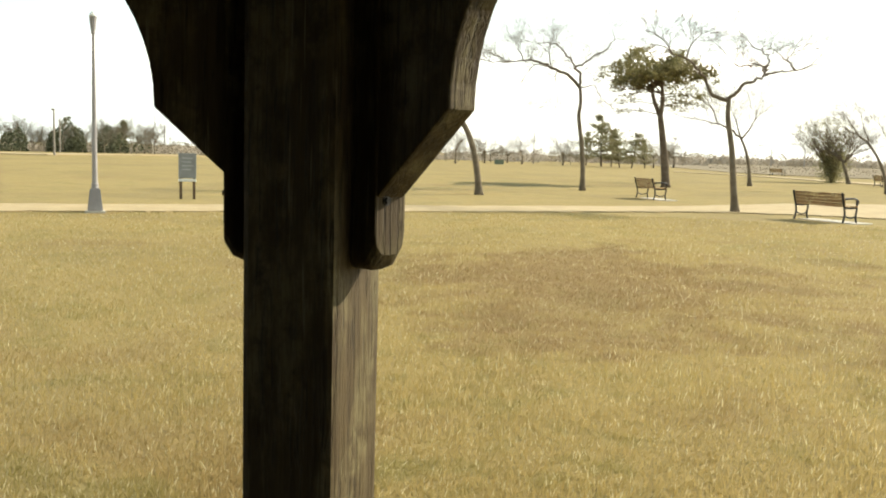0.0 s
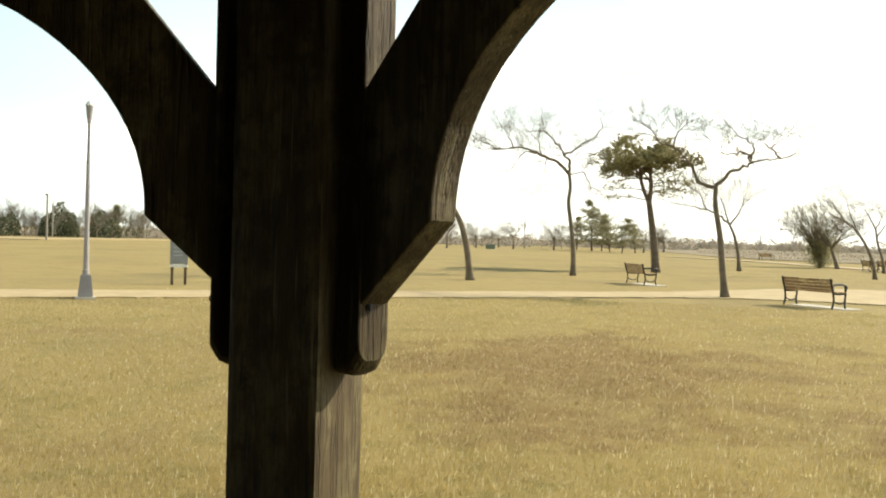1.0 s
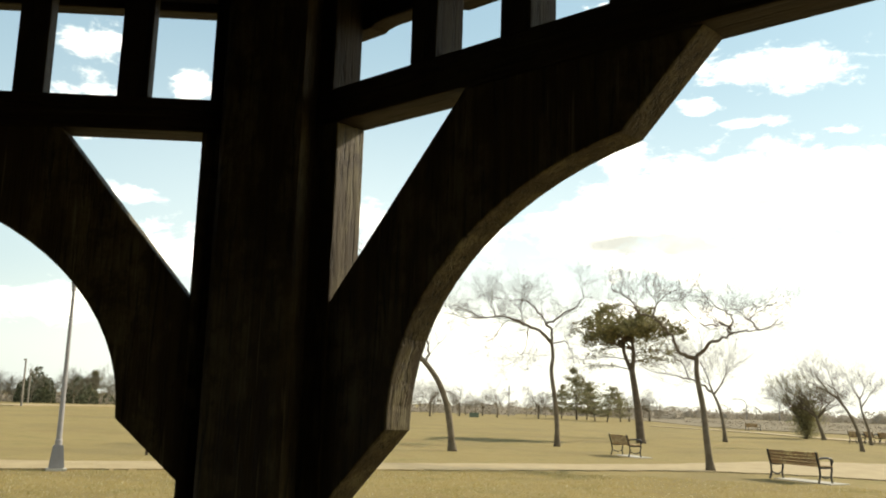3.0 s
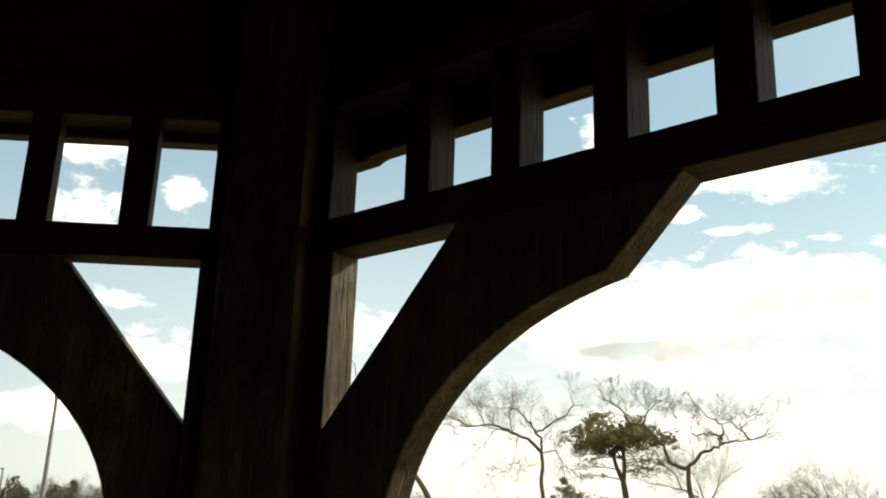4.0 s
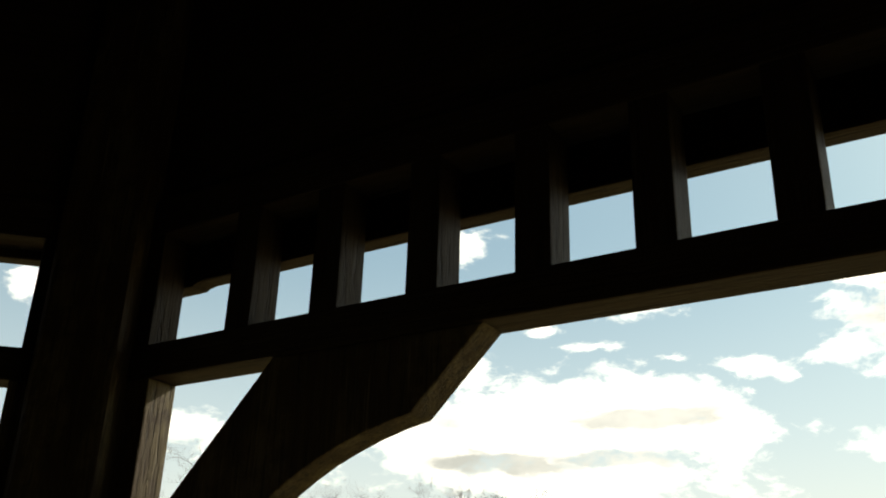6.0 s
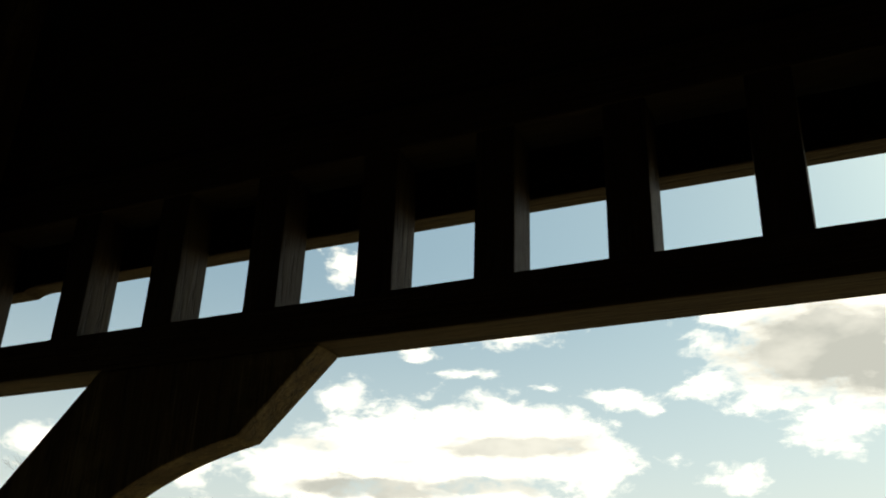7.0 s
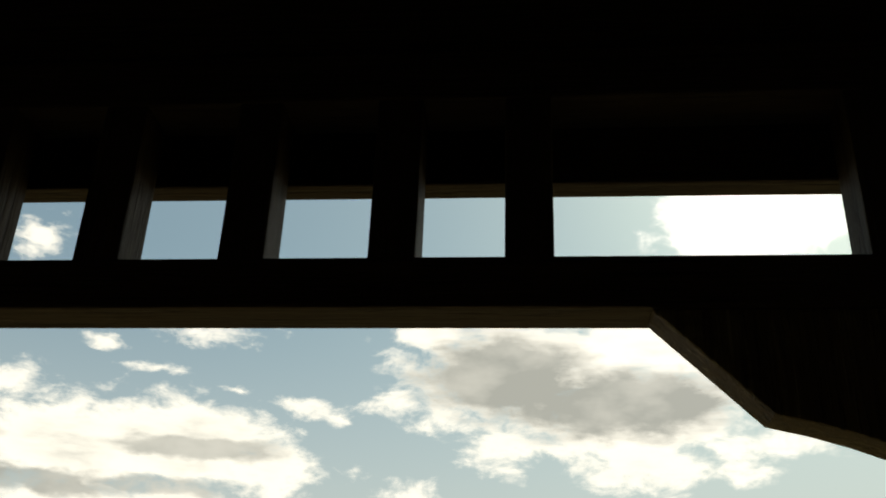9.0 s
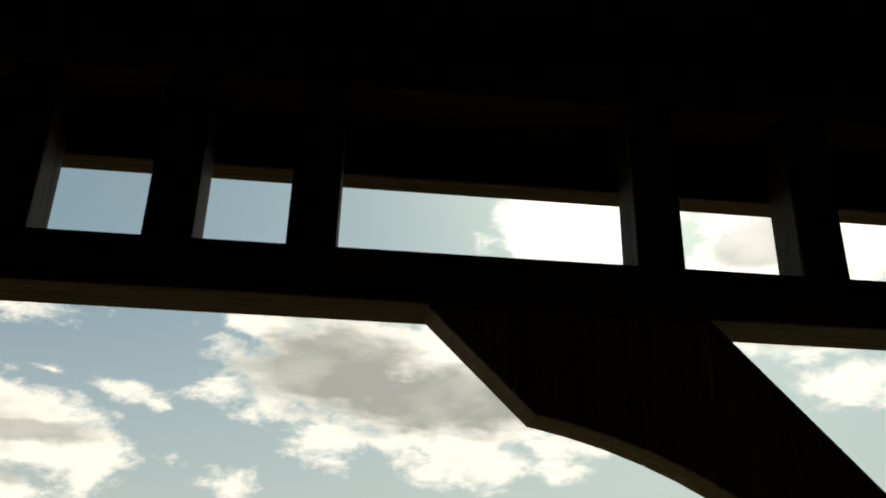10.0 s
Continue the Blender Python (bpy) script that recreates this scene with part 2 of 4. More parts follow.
POLE_WOOD = plain("pole_wood", (0.22, 0.19, 0.15), (0.32, 0.28, 0.23), 2.0, 0.9)


def see_through(g, colour, share, rough=0.7):
    """Thin leaves and blades: part of the light comes through from behind."""
    b = g.add("ShaderNodeBsdfPrincipled", {"Base Color": colour, "Roughness": rough, "Specular IOR Level": 0.2})
    t = g.add("ShaderNodeBsdfTranslucent", {"Color": colour})
    mixed = g.add("ShaderNodeMixShader", {0: share, 1: b.outputs[0], 2: t.outputs[0]})
    g.add("ShaderNodeOutputMaterial", {"Surface": mixed.outputs[0]})


def leafy(name, a, b):
    m, g = material(name)
    r = g.add("ShaderNodeNewGeometry").outputs["Random Per Island"]
    see_through(g, g.mix(r, (*a, 1), (*b, 1)), 0.4)
    return m


NEEDLES = leafy("pine_needles", (0.125, 0.112, 0.045), (0.27, 0.24, 0.105))
EVERGREEN = leafy("evergreen_foliage", (0.16, 0.15, 0.070), (0.31, 0.28, 0.15))
# Scrub brown lightened to include the haze in front of it.
HAZY_SCRUB = leafy("hazy_winter_scrub", (0.24, 0.20, 0.145), (0.31, 0.265, 0.195))
BANK = plain("scrub_bank", (0.23, 0.19, 0.135), (0.31, 0.26, 0.19), 0.15, 0.95, fine=2.0)
BUSH_LEAF = leafy("bush_leaves", (0.19, 0.18, 0.085), (0.35, 0.32, 0.165))
# Paler than the near twigs: distance haze is mixed into the colour.
HAZY_TWIG = leafy("hazy_far_branches", (0.20, 0.17, 0.12), (0.30, 0.26, 0.19))


def lawn_colour(g, at, straw, olive, brown):
    """Straw-coloured dormant grass with drifts of olive green and red-brown."""
    wide = g.noise(at, 0.22, 5.0, 0.62)
    mid = g.noise(at, 0.62, 6.0, 0.66, distortion=0.5)
    close = g.noise(at, 3.1, 5.0, 0.7)
    near = g.add("ShaderNodeVectorMath", {0: at, 1: (-6.6, 10.4, 0.0)}, operation="DISTANCE").outputs["Value"]
    ragged = g.math("MULTIPLY", g.math("SUBTRACT", g.math("ADD", wide, mid), 1.0), 14.0)
    worn = g.span(g.math("ADD", near, ragged), 1.3, 4.8, 0.95, 0.0)
    drift = g.span(g.math("ADD", g.math("MULTIPLY", wide, 0.6), g.math("MULTIPLY", mid, 0.5)), 0.57, 0.68, 0.0, 0.5)
    green = g.span(g.math("ADD", g.math("MULTIPLY", mid, 0.6), g.math("MULTIPLY", close, 0.4)), 0.50, 0.40, 0.0, 0.8)
    col = g.mix(green, straw, olive)
    col = g.mix(g.math("MULTIPLY", g.math("MAXIMUM", worn, drift), g.span(close, 0.35, 0.6, 0.55, 1.0)), col, brown)
    return g.mix(g.span(close, 0.55, 0.72, 0.0, 0.35), col, straw)


def ground_material():
    m, g = material("dormant_lawn")
    at = g.add("ShaderNodeTexCoord").outputs["Object"]
    small = g.noise(at, 14.0, 4.0, 0.7)
    fine = g.noise(at, 85.0, 3.0, 0.7)
    col = lawn_colour(g, at, (0.272, 0.208, 0.085, 1), (0.190, 0.163, 0.060, 1), (0.172, 0.106, 0.048, 1))
    bare = g.noise(at, 0.15, 6.0, 0.68, distortion=0.8)
    col = g.mix(g.span(bare, 0.44, 0.64, 0.0, 0.75), col, (0.19, 0.148, 0.068, 1))
    col = g.mix(g.span(small, 0.3, 0.75, 0.0, 0.4), col, (0.37, 0.29, 0.125, 1))
    col = g.mix(g.span(fine, 0.35, 0.7, 0.0, 0.3), col, (0.20, 0.145, 0.055, 1))
    finish(g, col, 0.95, bump=g.math("ADD", small, fine), strength=0.5, distance=0.02, spec=0.1)
    return m


def blade_material():
    m, g = material("dormant_grass_blades")
    at = g.add("ShaderNodeTexCoord").outputs["Object"]
    r = g.add("ShaderNodeNewGeometry").outputs["Random Per Island"]
    col = lawn_colour(g, at, (0.40, 0.308, 0.116, 1), (0.265, 0.228, 0.072, 1), (0.20, 0.122, 0.056, 1))
    col = g.mix(g.math("MULTIPLY", r, 0.3), col, (0.43, 0.335, 0.140, 1))
    col = g.mix(g.span(r, 0.95, 0.955), col, (0.78, 0.70, 0.45, 1))
    see_through(g, col, 0.5)
    return m


BLADES = blade_material()
GROUND = ground_material()
PATH_STONE = plain("pale_gravel_path", (0.345, 0.258, 0.128), (0.43, 0.332, 0.175), 1.2, 0.95, fine=40.0)


# ---------------------------------------------------------------- mesh tools
def mesh_of(name, verts, faces, mat, smooth=False):
    me = bpy.data.meshes.new(name)
    me.from_pydata([tuple(v) for v in verts], [], [tuple(f) for f in faces])
    me.materials.append(mat)
    if smooth:
        me.polygons.foreach_set("use_smooth", [True] * len(me.polygons))
    me.update()
    return me


def attach(ob, parent, m=None):
    ob.parent = parent
    if m is not None:
        ob.matrix_local = m
    return ob


def part(name, bm, mat, parent, label="", m=None):
    me = bpy.data.meshes.new(name)
    bm.normal_update()
    bm.to_mesh(me)
    bm.free()
    me.materials.append(mat)
    ob = attach(new(name, me), parent, m)
    return tagged(ob, label=label) if label else ob


def part_me(name, me, parent, label="", m=None):
    ob = attach(new(name, me), parent, m)
    return tagged(ob, label=label) if label else ob


def thing(name, label, category, m=None, group="", kind=""):
    ob = new(name)
    ob.empty_display_size = 0.1
    if m is not None:
        ob.matrix_world = m
    return tagged(ob, label, category, group, kind)


def prism(outline, y0, y1, bevel=0.005):
    """An outline in x and z, as thick as y0 to y1, with eased edges."""
    bm = bmesh.new()
    face = bm.faces.new([bm.verts.new((x, y0, z)) for x, z in outline])
    grown = bmesh.ops.extrude_face_region(bm, geom=[face])
    bmesh.ops.translate(bm, vec=(0, y1 - y0, 0), verts=[v for v in grown["geom"] if isinstance(v, bmesh.types.BMVert)])
    bmesh.ops.recalc_face_normals(bm, faces=bm.faces)
    if bevel:
        sharp = [e for e in bm.edges if e.calc_face_angle(0) > 0.6]
        bmesh.ops.bevel(bm, geom=sharp, offset=bevel, segments=2, affect="EDGES", profile=0.6)
    return bm


def box(x0, x1, y0, y1, z0, z1, bevel=0.005):
    return prism([(x0, z0), (x1, z0), (x1, z1), (x0, z1)], y0, y1, bevel)


def tube(store, pts, radii, sides=6):
    """Adds a tapering tube along pts to store = (verts, faces)."""
    verts, faces = store
    pts = [Vector(p) for p in pts]
    start = len(verts)
    for i, p in enumerate(pts):
        way = (pts[min(i + 1, len(pts) - 1)] - pts[max(i - 1, 0)]).normalized()
        side = way.cross(Vector((0.31, 0.95, 0.07))).normalized()
        up = side.cross(way)
        for k in range(sides):
            a = 2 * math.pi * k / sides
            verts.append(p + (side * math.cos(a) + up * math.sin(a)) * radii[i])
    for i in range(len(pts) - 1):
        for k in range(sides):
            a, b = start + i * sides + k, start + i * sides + (k + 1) % sides
            faces.append((a, b, b + sides, a + sides))
    faces.append([start + k for k in range(sides)][::-1])
    faces.append([start + (len(pts) - 1) * sides + k for k in range(sides)])


def bend(pts, n):
    """A smooth line through pts with n steps between each two."""
    pts = [Vector(p) for p in pts]
    ext = [pts[0] * 2 - pts[1]] + pts + [pts[-1] * 2 - pts[-2]]
    out = []
    for i in range(1, len(ext) - 2):
        a, b, c, d = ext[i - 1:i + 3]
        for k in range(n):
            t = k / n
            out.append(0.5 * ((2 * b) + (c - a) * t + (2 * a - 5 * b + 4 * c - d) * t * t + (3 * b - a - 3 * c + d) * t ** 3))
    return out + [pts[-1]]


# ---------------------------------------------------------------- ground
def lie(x, y):
    """How far the lawn rises: a low broad swell beyond the path, flat close by and at the horizon."""
    d = math.hypot(x, y)
    az = math.degrees(math.atan2(-x, y))
    swell = 0.42 * math.exp(-((az - 64.0) / 13.0) ** 2) * max(0.0, 1 - abs(d - 105.0) / 70.0)
    swell += 0.22 * math.exp(-((az - 41.0) / 8.0) ** 2) * max(0.0, 1 - abs(d - 80.0) / 45.0)
    roll = 0.05 * noise.noise(Vector((x, y, 3.0)) * 0.05) if 40 < d < 150 else 0.0
    return swell + roll


def build_ground():
    verts, faces = [(0, 0, -0.012)], []
    # rings that widen towards the horizon
    radii = [3, 6, 10, 15, 22, 30, 38, 46, 54, 62, 70, 80, 90, 100, 112, 125, 140, 156, 175, 200, 300, 450, 700, 1200, 2200, 4000]
    seg = 180
    for r in radii:
        for k in range(seg):
            a = 2 * math.pi * k / seg
            x, y = r * math.cos(a), r * math.sin(a)
            verts.append((x, y, lie(x, y) - 0.012))
    for k in range(seg):
        faces.append((0, 1 + k, 1 + (k + 1) % seg))
    for i in range(len(radii) - 1):
        for k in range(seg):
            a, b = 1 + i * seg + k, 1 + i * seg + (k + 1) % seg
            faces.append((a, a + seg, b + seg, b))
    ob = new("ground", mesh_of("ground", verts, faces, GROUND, True))
    tagged(ob, "gently swelling park lawn of dormant straw-coloured winter grass", "lawn", kind="structure")


build_ground()


def strip(name, left, right, z, mat, label, category):
    n = len(left)
    edge = list(left) + list(right)
    verts = [(x, y, z + lie(x, y)) for x, y in edge] + [(x, y, z - 0.06 + lie(x, y)) for x, y in edge]
    faces = []
    for i in range(n - 1):
        faces += [(i, i + 1, n + i + 1, n + i), (i, 2 * n + i, 2 * n + i + 1, i + 1), (n + i, n + i + 1, 3 * n + i + 1, 3 * n + i)]
    return tagged(new(name, mesh_of(name, verts, faces, mat)), label, category, kind="structure")


def build_path():
    near = bend([(-36, -18, 0), (-27, -4, 0), (-20.8, 8.6, 0), (-18.9, 13.2, 0), (-16.6, 18.2, 0), (-13.9, 24.0, 0), (-11.9, 26.6, 0), (-9.2, 27.7, 0), (-2, 30.0, 0), (14, 33, 0)], 30)
    far = bend([(-39, -17, 0), (-30, -3, 0), (-23.2, 9.6, 0), (-21.0, 14.6, 0), (-18.6, 19.8, 0), (-15.9, 26.0, 0), (-14.9, 31.0, 0), (-13.2, 36.5, 0), (-4, 40.5, 0), (13, 44, 0)], 30)
    def ragged(line, seed):
        """The worn edge of the path, where grass creeps in."""
        return [(p.x + 0.22 * noise.noise(Vector((p.x, p.y, seed)) * 1.3) + 0.10 * noise.noise(Vector((p.x, p.y, seed)) * 4.0),
                 p.y + 0.22 * noise.noise(Vector((p.x, p.y, seed + 9)) * 1.3) + 0.10 * noise.noise(Vector((p.x, p.y, seed + 9)) * 4.0)) for p in line]

    strip("path", ragged(near, 1.0), ragged(far, 5.0), 0.022, PATH_STONE, "pale compacted gravel path across the lawn", "path")


build_path()


# ---------------------------------------------------------------- pavilion
X1, X2, Y0 = -1.725, 1.529, 1.326        # inner corners of the nearest bay and its inner face
SIDE = X2 - X1
APOTHEM = SIDE / 2 / math.tan(radians(22.5))
CENTRE = Vector(((X1 + X2) / 2, Y0 - APOTHEM, 0))
FLOOR_Z = 0.06
OVERHANG, ROOF_RISE = 1.20, 0.25
BEAM_LO, BEAM_HI, PLATE_LO, PLATE_HI, HEADER_LO, EAVE_Z = 2.282, 2.362, 2.640, 2.735, 2.537, 3.45


def bay_pose(k):
    """Bay k: its own x runs along the inner face from one post to the next, y points outwards."""
    turn = Matrix.Rotation(radians(45.0 * k), 4, "Z")
    return Matrix.Translation(CENTRE) @ turn @ Matrix.Translation((-SIDE / 2, APOTHEM, 0))


def brace_outline(shift=0.0, back=0.0):
    low = [(0.10 + shift, 1.50), (0.165 + shift, 1.437), (0.372, 1.626)]
    curve = []
    p0, p1, p2, p3 = (0.372, 1.626), (0.368, 1.875), (0.595, 2.075), (0.900, 2.132)
    for i in range(1, 17):
        t = i / 16
        curve.append(tuple((1 - t) ** 3 * a + 3 * t * (1 - t) ** 2 * b + 3 * t * t * (1 - t) * c + t ** 3 * d for a, b, c, d in zip(p0, p1, p2, p3)))
    top = [(1.052, BEAM_LO), (0.552 + back, BEAM_LO), (0.10 - shift, 1.795 - 1.07 * (shift + back))]
    return [(x + (shift if i > 1 and i < len(low + curve + top) - 1 else 0), z) for i, (x, z) in enumerate(low + curve + top)]


def cleat():
    """The board that carries a brace, its foot rounded on the outer corner and across its thickness."""
    bm = prism([(0.09, 1.311), (0.150, 1.311), (0.172, 1.320), (0.188, 1.345), (0.188, BEAM_LO), (0.09, BEAM_LO)], 0.002, 0.082, 0.0)
    foot = [e for e in bm.edges if max(v.co.z for v in e.verts) < 1.36 and abs(e.verts[0].co.y - e.verts[1].co.y) < 1e-5]
    bmesh.ops.bevel(bm, geom=foot, offset=0.026, segments=4, affect="EDGES", profile=0.5)
    sharp = [e for e in bm.edges if len(e.link_faces) == 2 and e.calc_face_angle(0) > 0.9 and min(v.co.z for v in e.verts) > 1.36]
    bmesh.ops.bevel(bm, geom=sharp, offset=0.004, segments=2, affect="EDGES", profile=0.6)
    return bm


def bolt():
    """A hexagonal bolt head with its washer, on the edge of a cleat."""
    bm = bmesh.new()
    turn = Matrix.Rotation(radians(90), 4, "Y")
    for r, x, deep, sides in ((0.010, 0.189, 0.003, 16), (0.0065, 0.192, 0.006, 6)):
        bmesh.ops.create_cone(bm, cap_ends=True, segments=sides, radius1=r, radius2=r, depth=deep,
                              matrix=Matrix.Translation((x, 0.030, 1.452)) @ turn)
    return bm


def build_pavilion():
    pav = thing("pavilion", "open octagonal park pavilion of dark weathered timber", "pavilion", Matrix.Translation(CENTRE))
    inv = pav.matrix_world.inverted()
    post_bm = box(-0.1065, 0.1065, -0.1065, 0.1065, FLOOR_Z, EAVE_Z, 0.018)
    spindles = {0: [0.092, 0.403, 0.640, 0.878, 1.114, 1.339, 1.566, 1.794, 1.997, 2.512, 2.765, 3.05],
                1: [0.10, 0.461, 0.701, 0.941, 1.181, 1.421, 1.661, 1.901, 2.141, 2.381, 2.621, 2.861, 3.078]}
    stock = {}

    def copy_of(key, make, mat, name, parent, m):
        if key not in stock:
            ob = part(name, make(), mat, parent, m=m)
            stock[key] = ob.data
            return ob
        return part_me(name, stock[key], parent, m=m)

    for k in range(8):
        b = inv @ bay_pose(k)
        turn = Matrix.Rotation(radians(22.5), 4, "Z")
        copy_of("post", lambda: post_bm, WOOD_Z, "post", pav, b @ turn)
        copy_of("rail", lambda: box(0.10, SIDE - 0.10, 0.0, 0.089, BEAM_LO, BEAM_HI), SHADED_WOOD_X, "rail", pav, b)
        copy_of("plate", lambda: box(-0.03, SIDE + 0.03, 0.0, 0.13, PLATE_LO, PLATE_HI), SHADED_WOOD_X, "top_plate", pav, b)
        low, drop = (HEADER_LO - 0.004, 0.005) if k == 0 else (2.612, 0.0)   # the near board hangs a little out of level
        chip = 0.010 if k == 0 else 0.0     # its end is split and hangs lower
        copy_of("header" + str(low), lambda: prism([(-0.03, low + drop - chip), (0.186, low + drop - chip), (0.197, low + drop - 0.4 * chip), (0.222, low + drop), (SIDE + 0.03, low - drop), (SIDE + 0.03, PLATE_LO - 0.003), (-0.03, PLATE_LO - 0.003)], 0.087, 0.137), SHADED_WOOD_X, "header_board", pav, b)
        copy_of("frieze", lambda: box(-0.02, SIDE + 0.02, 0.02, 0.10, PLATE_HI + 0.002, EAVE_Z), SHADED_WOOD_X, "frieze_board", pav, b)
        # Unseen solid panels, added in the rear bays to block fill light.
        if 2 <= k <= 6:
            copy_of("wall", lambda: box(0.11, SIDE - 0.11, 0.02, 0.07, FLOOR_Z + 0.002, BEAM_LO - 0.002), BLOCKER_BOARD, "back_wall", pav, b)
            copy_of("wall_top", lambda: box(0.11, SIDE - 0.11, 0.02, 0.07, BEAM_HI + 0.002, PLATE_LO - 0.002), BLOCKER_BOARD, "back_wall", pav, b)
            continue
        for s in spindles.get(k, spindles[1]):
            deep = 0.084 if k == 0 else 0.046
            copy_of("spindle" + str(deep), lambda: box(0.0, 0.072, 0.003, deep, BEAM_HI - 0.004, PLATE_LO + 0.004, 0.004), SHADED_WOOD_Z, "spindle", pav,
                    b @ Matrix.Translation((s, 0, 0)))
        for flip in (False, True):
            m = b @ (Matrix.Translation((SIDE, 0, 0)) @ Matrix.Diagonal((-1, 1, 1, 1)) if flip else Matrix.Identity(4))
            shift = -0.04 if (k == 1 and flip) else 0.0
            back = 0.085 if (k == 0 and flip) else 0.0
            key = ("flip" if flip else "plain") + str(shift) + str(back)

            def mirrored(make, flip=flip):
                bm = make()
                if flip:
                    bmesh.ops.scale(bm, vec=(-1, 1, 1), verts=bm.verts)
                    bmesh.ops.translate(bm, vec=(SIDE, 0, 0), verts=bm.verts)
                    bmesh.ops.reverse_faces(bm, faces=bm.faces)
                return bm

            br = copy_of("brace" + key, lambda: mirrored(lambda: prism(brace_outline(shift, back), 0.006, 0.078, 0.005)), WOOD_Z, "brace", pav, b)
            copy_of("cleat" + key, lambda: mirrored(cleat),
                    WOOD_Z, "cleat", br, Matrix.Identity(4))
            copy_of("bolt" + key, lambda: mirrored(bolt), IRON, "bolt", br, Matrix.Identity(4))
    # roof: eight boarded slopes
    out = APOTHEM + OVERHANG
    half = out * math.tan(radians(22.5))
    rise = ROOF_RISE

    def board(i, rows):
        bm = bmesh.new()
        d0, d1 = out * (1 - i / rows), out * (1 - (i + 1) / rows) + 0.012
        z0, z1 = EAVE_Z - OVERHANG * rise + (out - d0) * rise, EAVE_Z - OVERHANG * rise + (out - d1) * rise
        h0, h1 = half * d0 / out, half * d1 / out
        lower = [(-h0, d0, z0), (h0, d0, z0), (h1, d1, z1), (-h1, d1, z1)]
        vs = [bm.verts.new((x, y, z)) for x, y, z in lower] + [bm.verts.new((x, y, z + 0.035)) for x, y, z in lower]
        for f in ((3, 2, 1, 0), (4, 5, 6, 7), (0, 1, 5, 4), (1, 2, 6, 5), (2, 3, 7, 6), (3, 0, 4, 7)):
            bm.faces.new([vs[j] for j in f])
        return bm

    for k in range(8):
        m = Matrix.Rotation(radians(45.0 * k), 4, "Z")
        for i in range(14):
            copy_of("board" + str(i), lambda: board(i, 14), SHADED_ROOF_WOOD, "roof_board", pav, m)
    rafter_len = APOTHEM / math.cos(radians(22.5))
    for k in range(8):
        m = Matrix.Rotation(radians(45.0 * k + 22.5), 4, "Z")
        f = rise * math.cos(radians(22.5))
        copy_of("rafter", lambda: sheared_rafter(rafter_len, f), SHADED_WOOD_X, "rafter", pav, m)
    # floor slab: out of view, near-black so that little light bounces up
    bm = bmesh.new()
    rr = (APOTHEM + 0.3) / math.cos(radians(22.5))
    ring = [bm.verts.new((rr * math.cos(radians(22.5 + 45 * k)), rr * math.sin(radians(22.5 + 45 * k)), FLOOR_Z)) for k in range(8)]
    f = bm.faces.new(ring)
    grown = bmesh.ops.extrude_face_region(bm, geom=[f])
    bmesh.ops.translate(bm, vec=(0, 0, -0.2), verts=[v for v in grown["geom"] if isinstance(v, bmesh.types.BMVert)])
    bmesh.ops.recalc_face_normals(bm, faces=bm.faces)
    part("floor_slab", bm, LOW_BOUNCE_FLOOR, pav, "unseen floor slab, near-black to bounce little light")


def sheared_rafter(length, f):
    bm = bmesh.new()
    z_out = EAVE_Z - 0.10
    z_in = z_out + length * f
    vs = []
    for y, z in ((length, z_out), (0.06, z_in)):
        for x in (-0.045, 0.045):
            for h in (-0.10, 0.07):
                vs.append(bm.verts.new((x, y, z + h)))
    for q in ((0, 1, 3, 2), (4, 6, 7, 5), (0, 4, 5, 1), (2, 3, 7, 6), (0, 2, 6, 4), (1, 5, 7, 3)):
        bm.faces.new([vs[i] for i in q])
    bmesh.ops.recalc_face_normals(bm, faces=bm.faces)
    return bm


build_pavilion()

# ---------------------------------------------------------------- the park
rng = random.Random(7)


def facing(x, y, z=0.0):
    """A pose at a place, its own x to the right and its y away as seen from the pavilion."""
    return Matrix.Translation((x, y, z + lie(x, y))) @ Matrix.Rotation(math.atan2(-x, y), 4, "Z")


def polar(az, d):
    return -d * math.sin(radians(az)), d * math.cos(radians(az))


def round_part(name, profile, mat, parent, sides=20, label=""):
    """A turned shape from rows of height and radius."""
    verts, faces = [], []
    for z, r in profile:
        for k in range(sides):
            a = 2 * math.pi * k / sides
            verts.append((r * math.cos(a), r * math.sin(a), z))
    for i in range(len(profile) - 1):
        for k in range(sides):
            a, b = i * sides + k, i * sides + (k + 1) % sides
            faces.append((a, b, b + sides, a + sides))
    faces.append([k for k in range(sides)][::-1])
    faces.append([(len(profile) - 1) * sides + k for k in range(sides)])
    return part_me(name, mesh_of(name, verts, faces, mat, False), parent, label)


def frustum(w0, w1, z0, z1, bevel=0.015):
    bm = bmesh.new()
    vs = [bm.verts.new((sx * w / 2, sy * w / 2, z)) for z, w in ((z0, w0), (z1, w1)) for sx, sy in ((-1, -1), (1, -1), (1, 1), (-1, 1))]
    for q in ((3, 2, 1, 0), (4, 5, 6, 7), (0, 1, 5, 4), (1, 2, 6, 5), (2, 3, 7, 6), (3, 0, 4, 7)):
        bm.faces.new([vs[i] for i in q])
    bmesh.ops.bevel(bm, geom=list(bm.edges), offset=bevel, segments=2, affect="EDGES")
    return bm


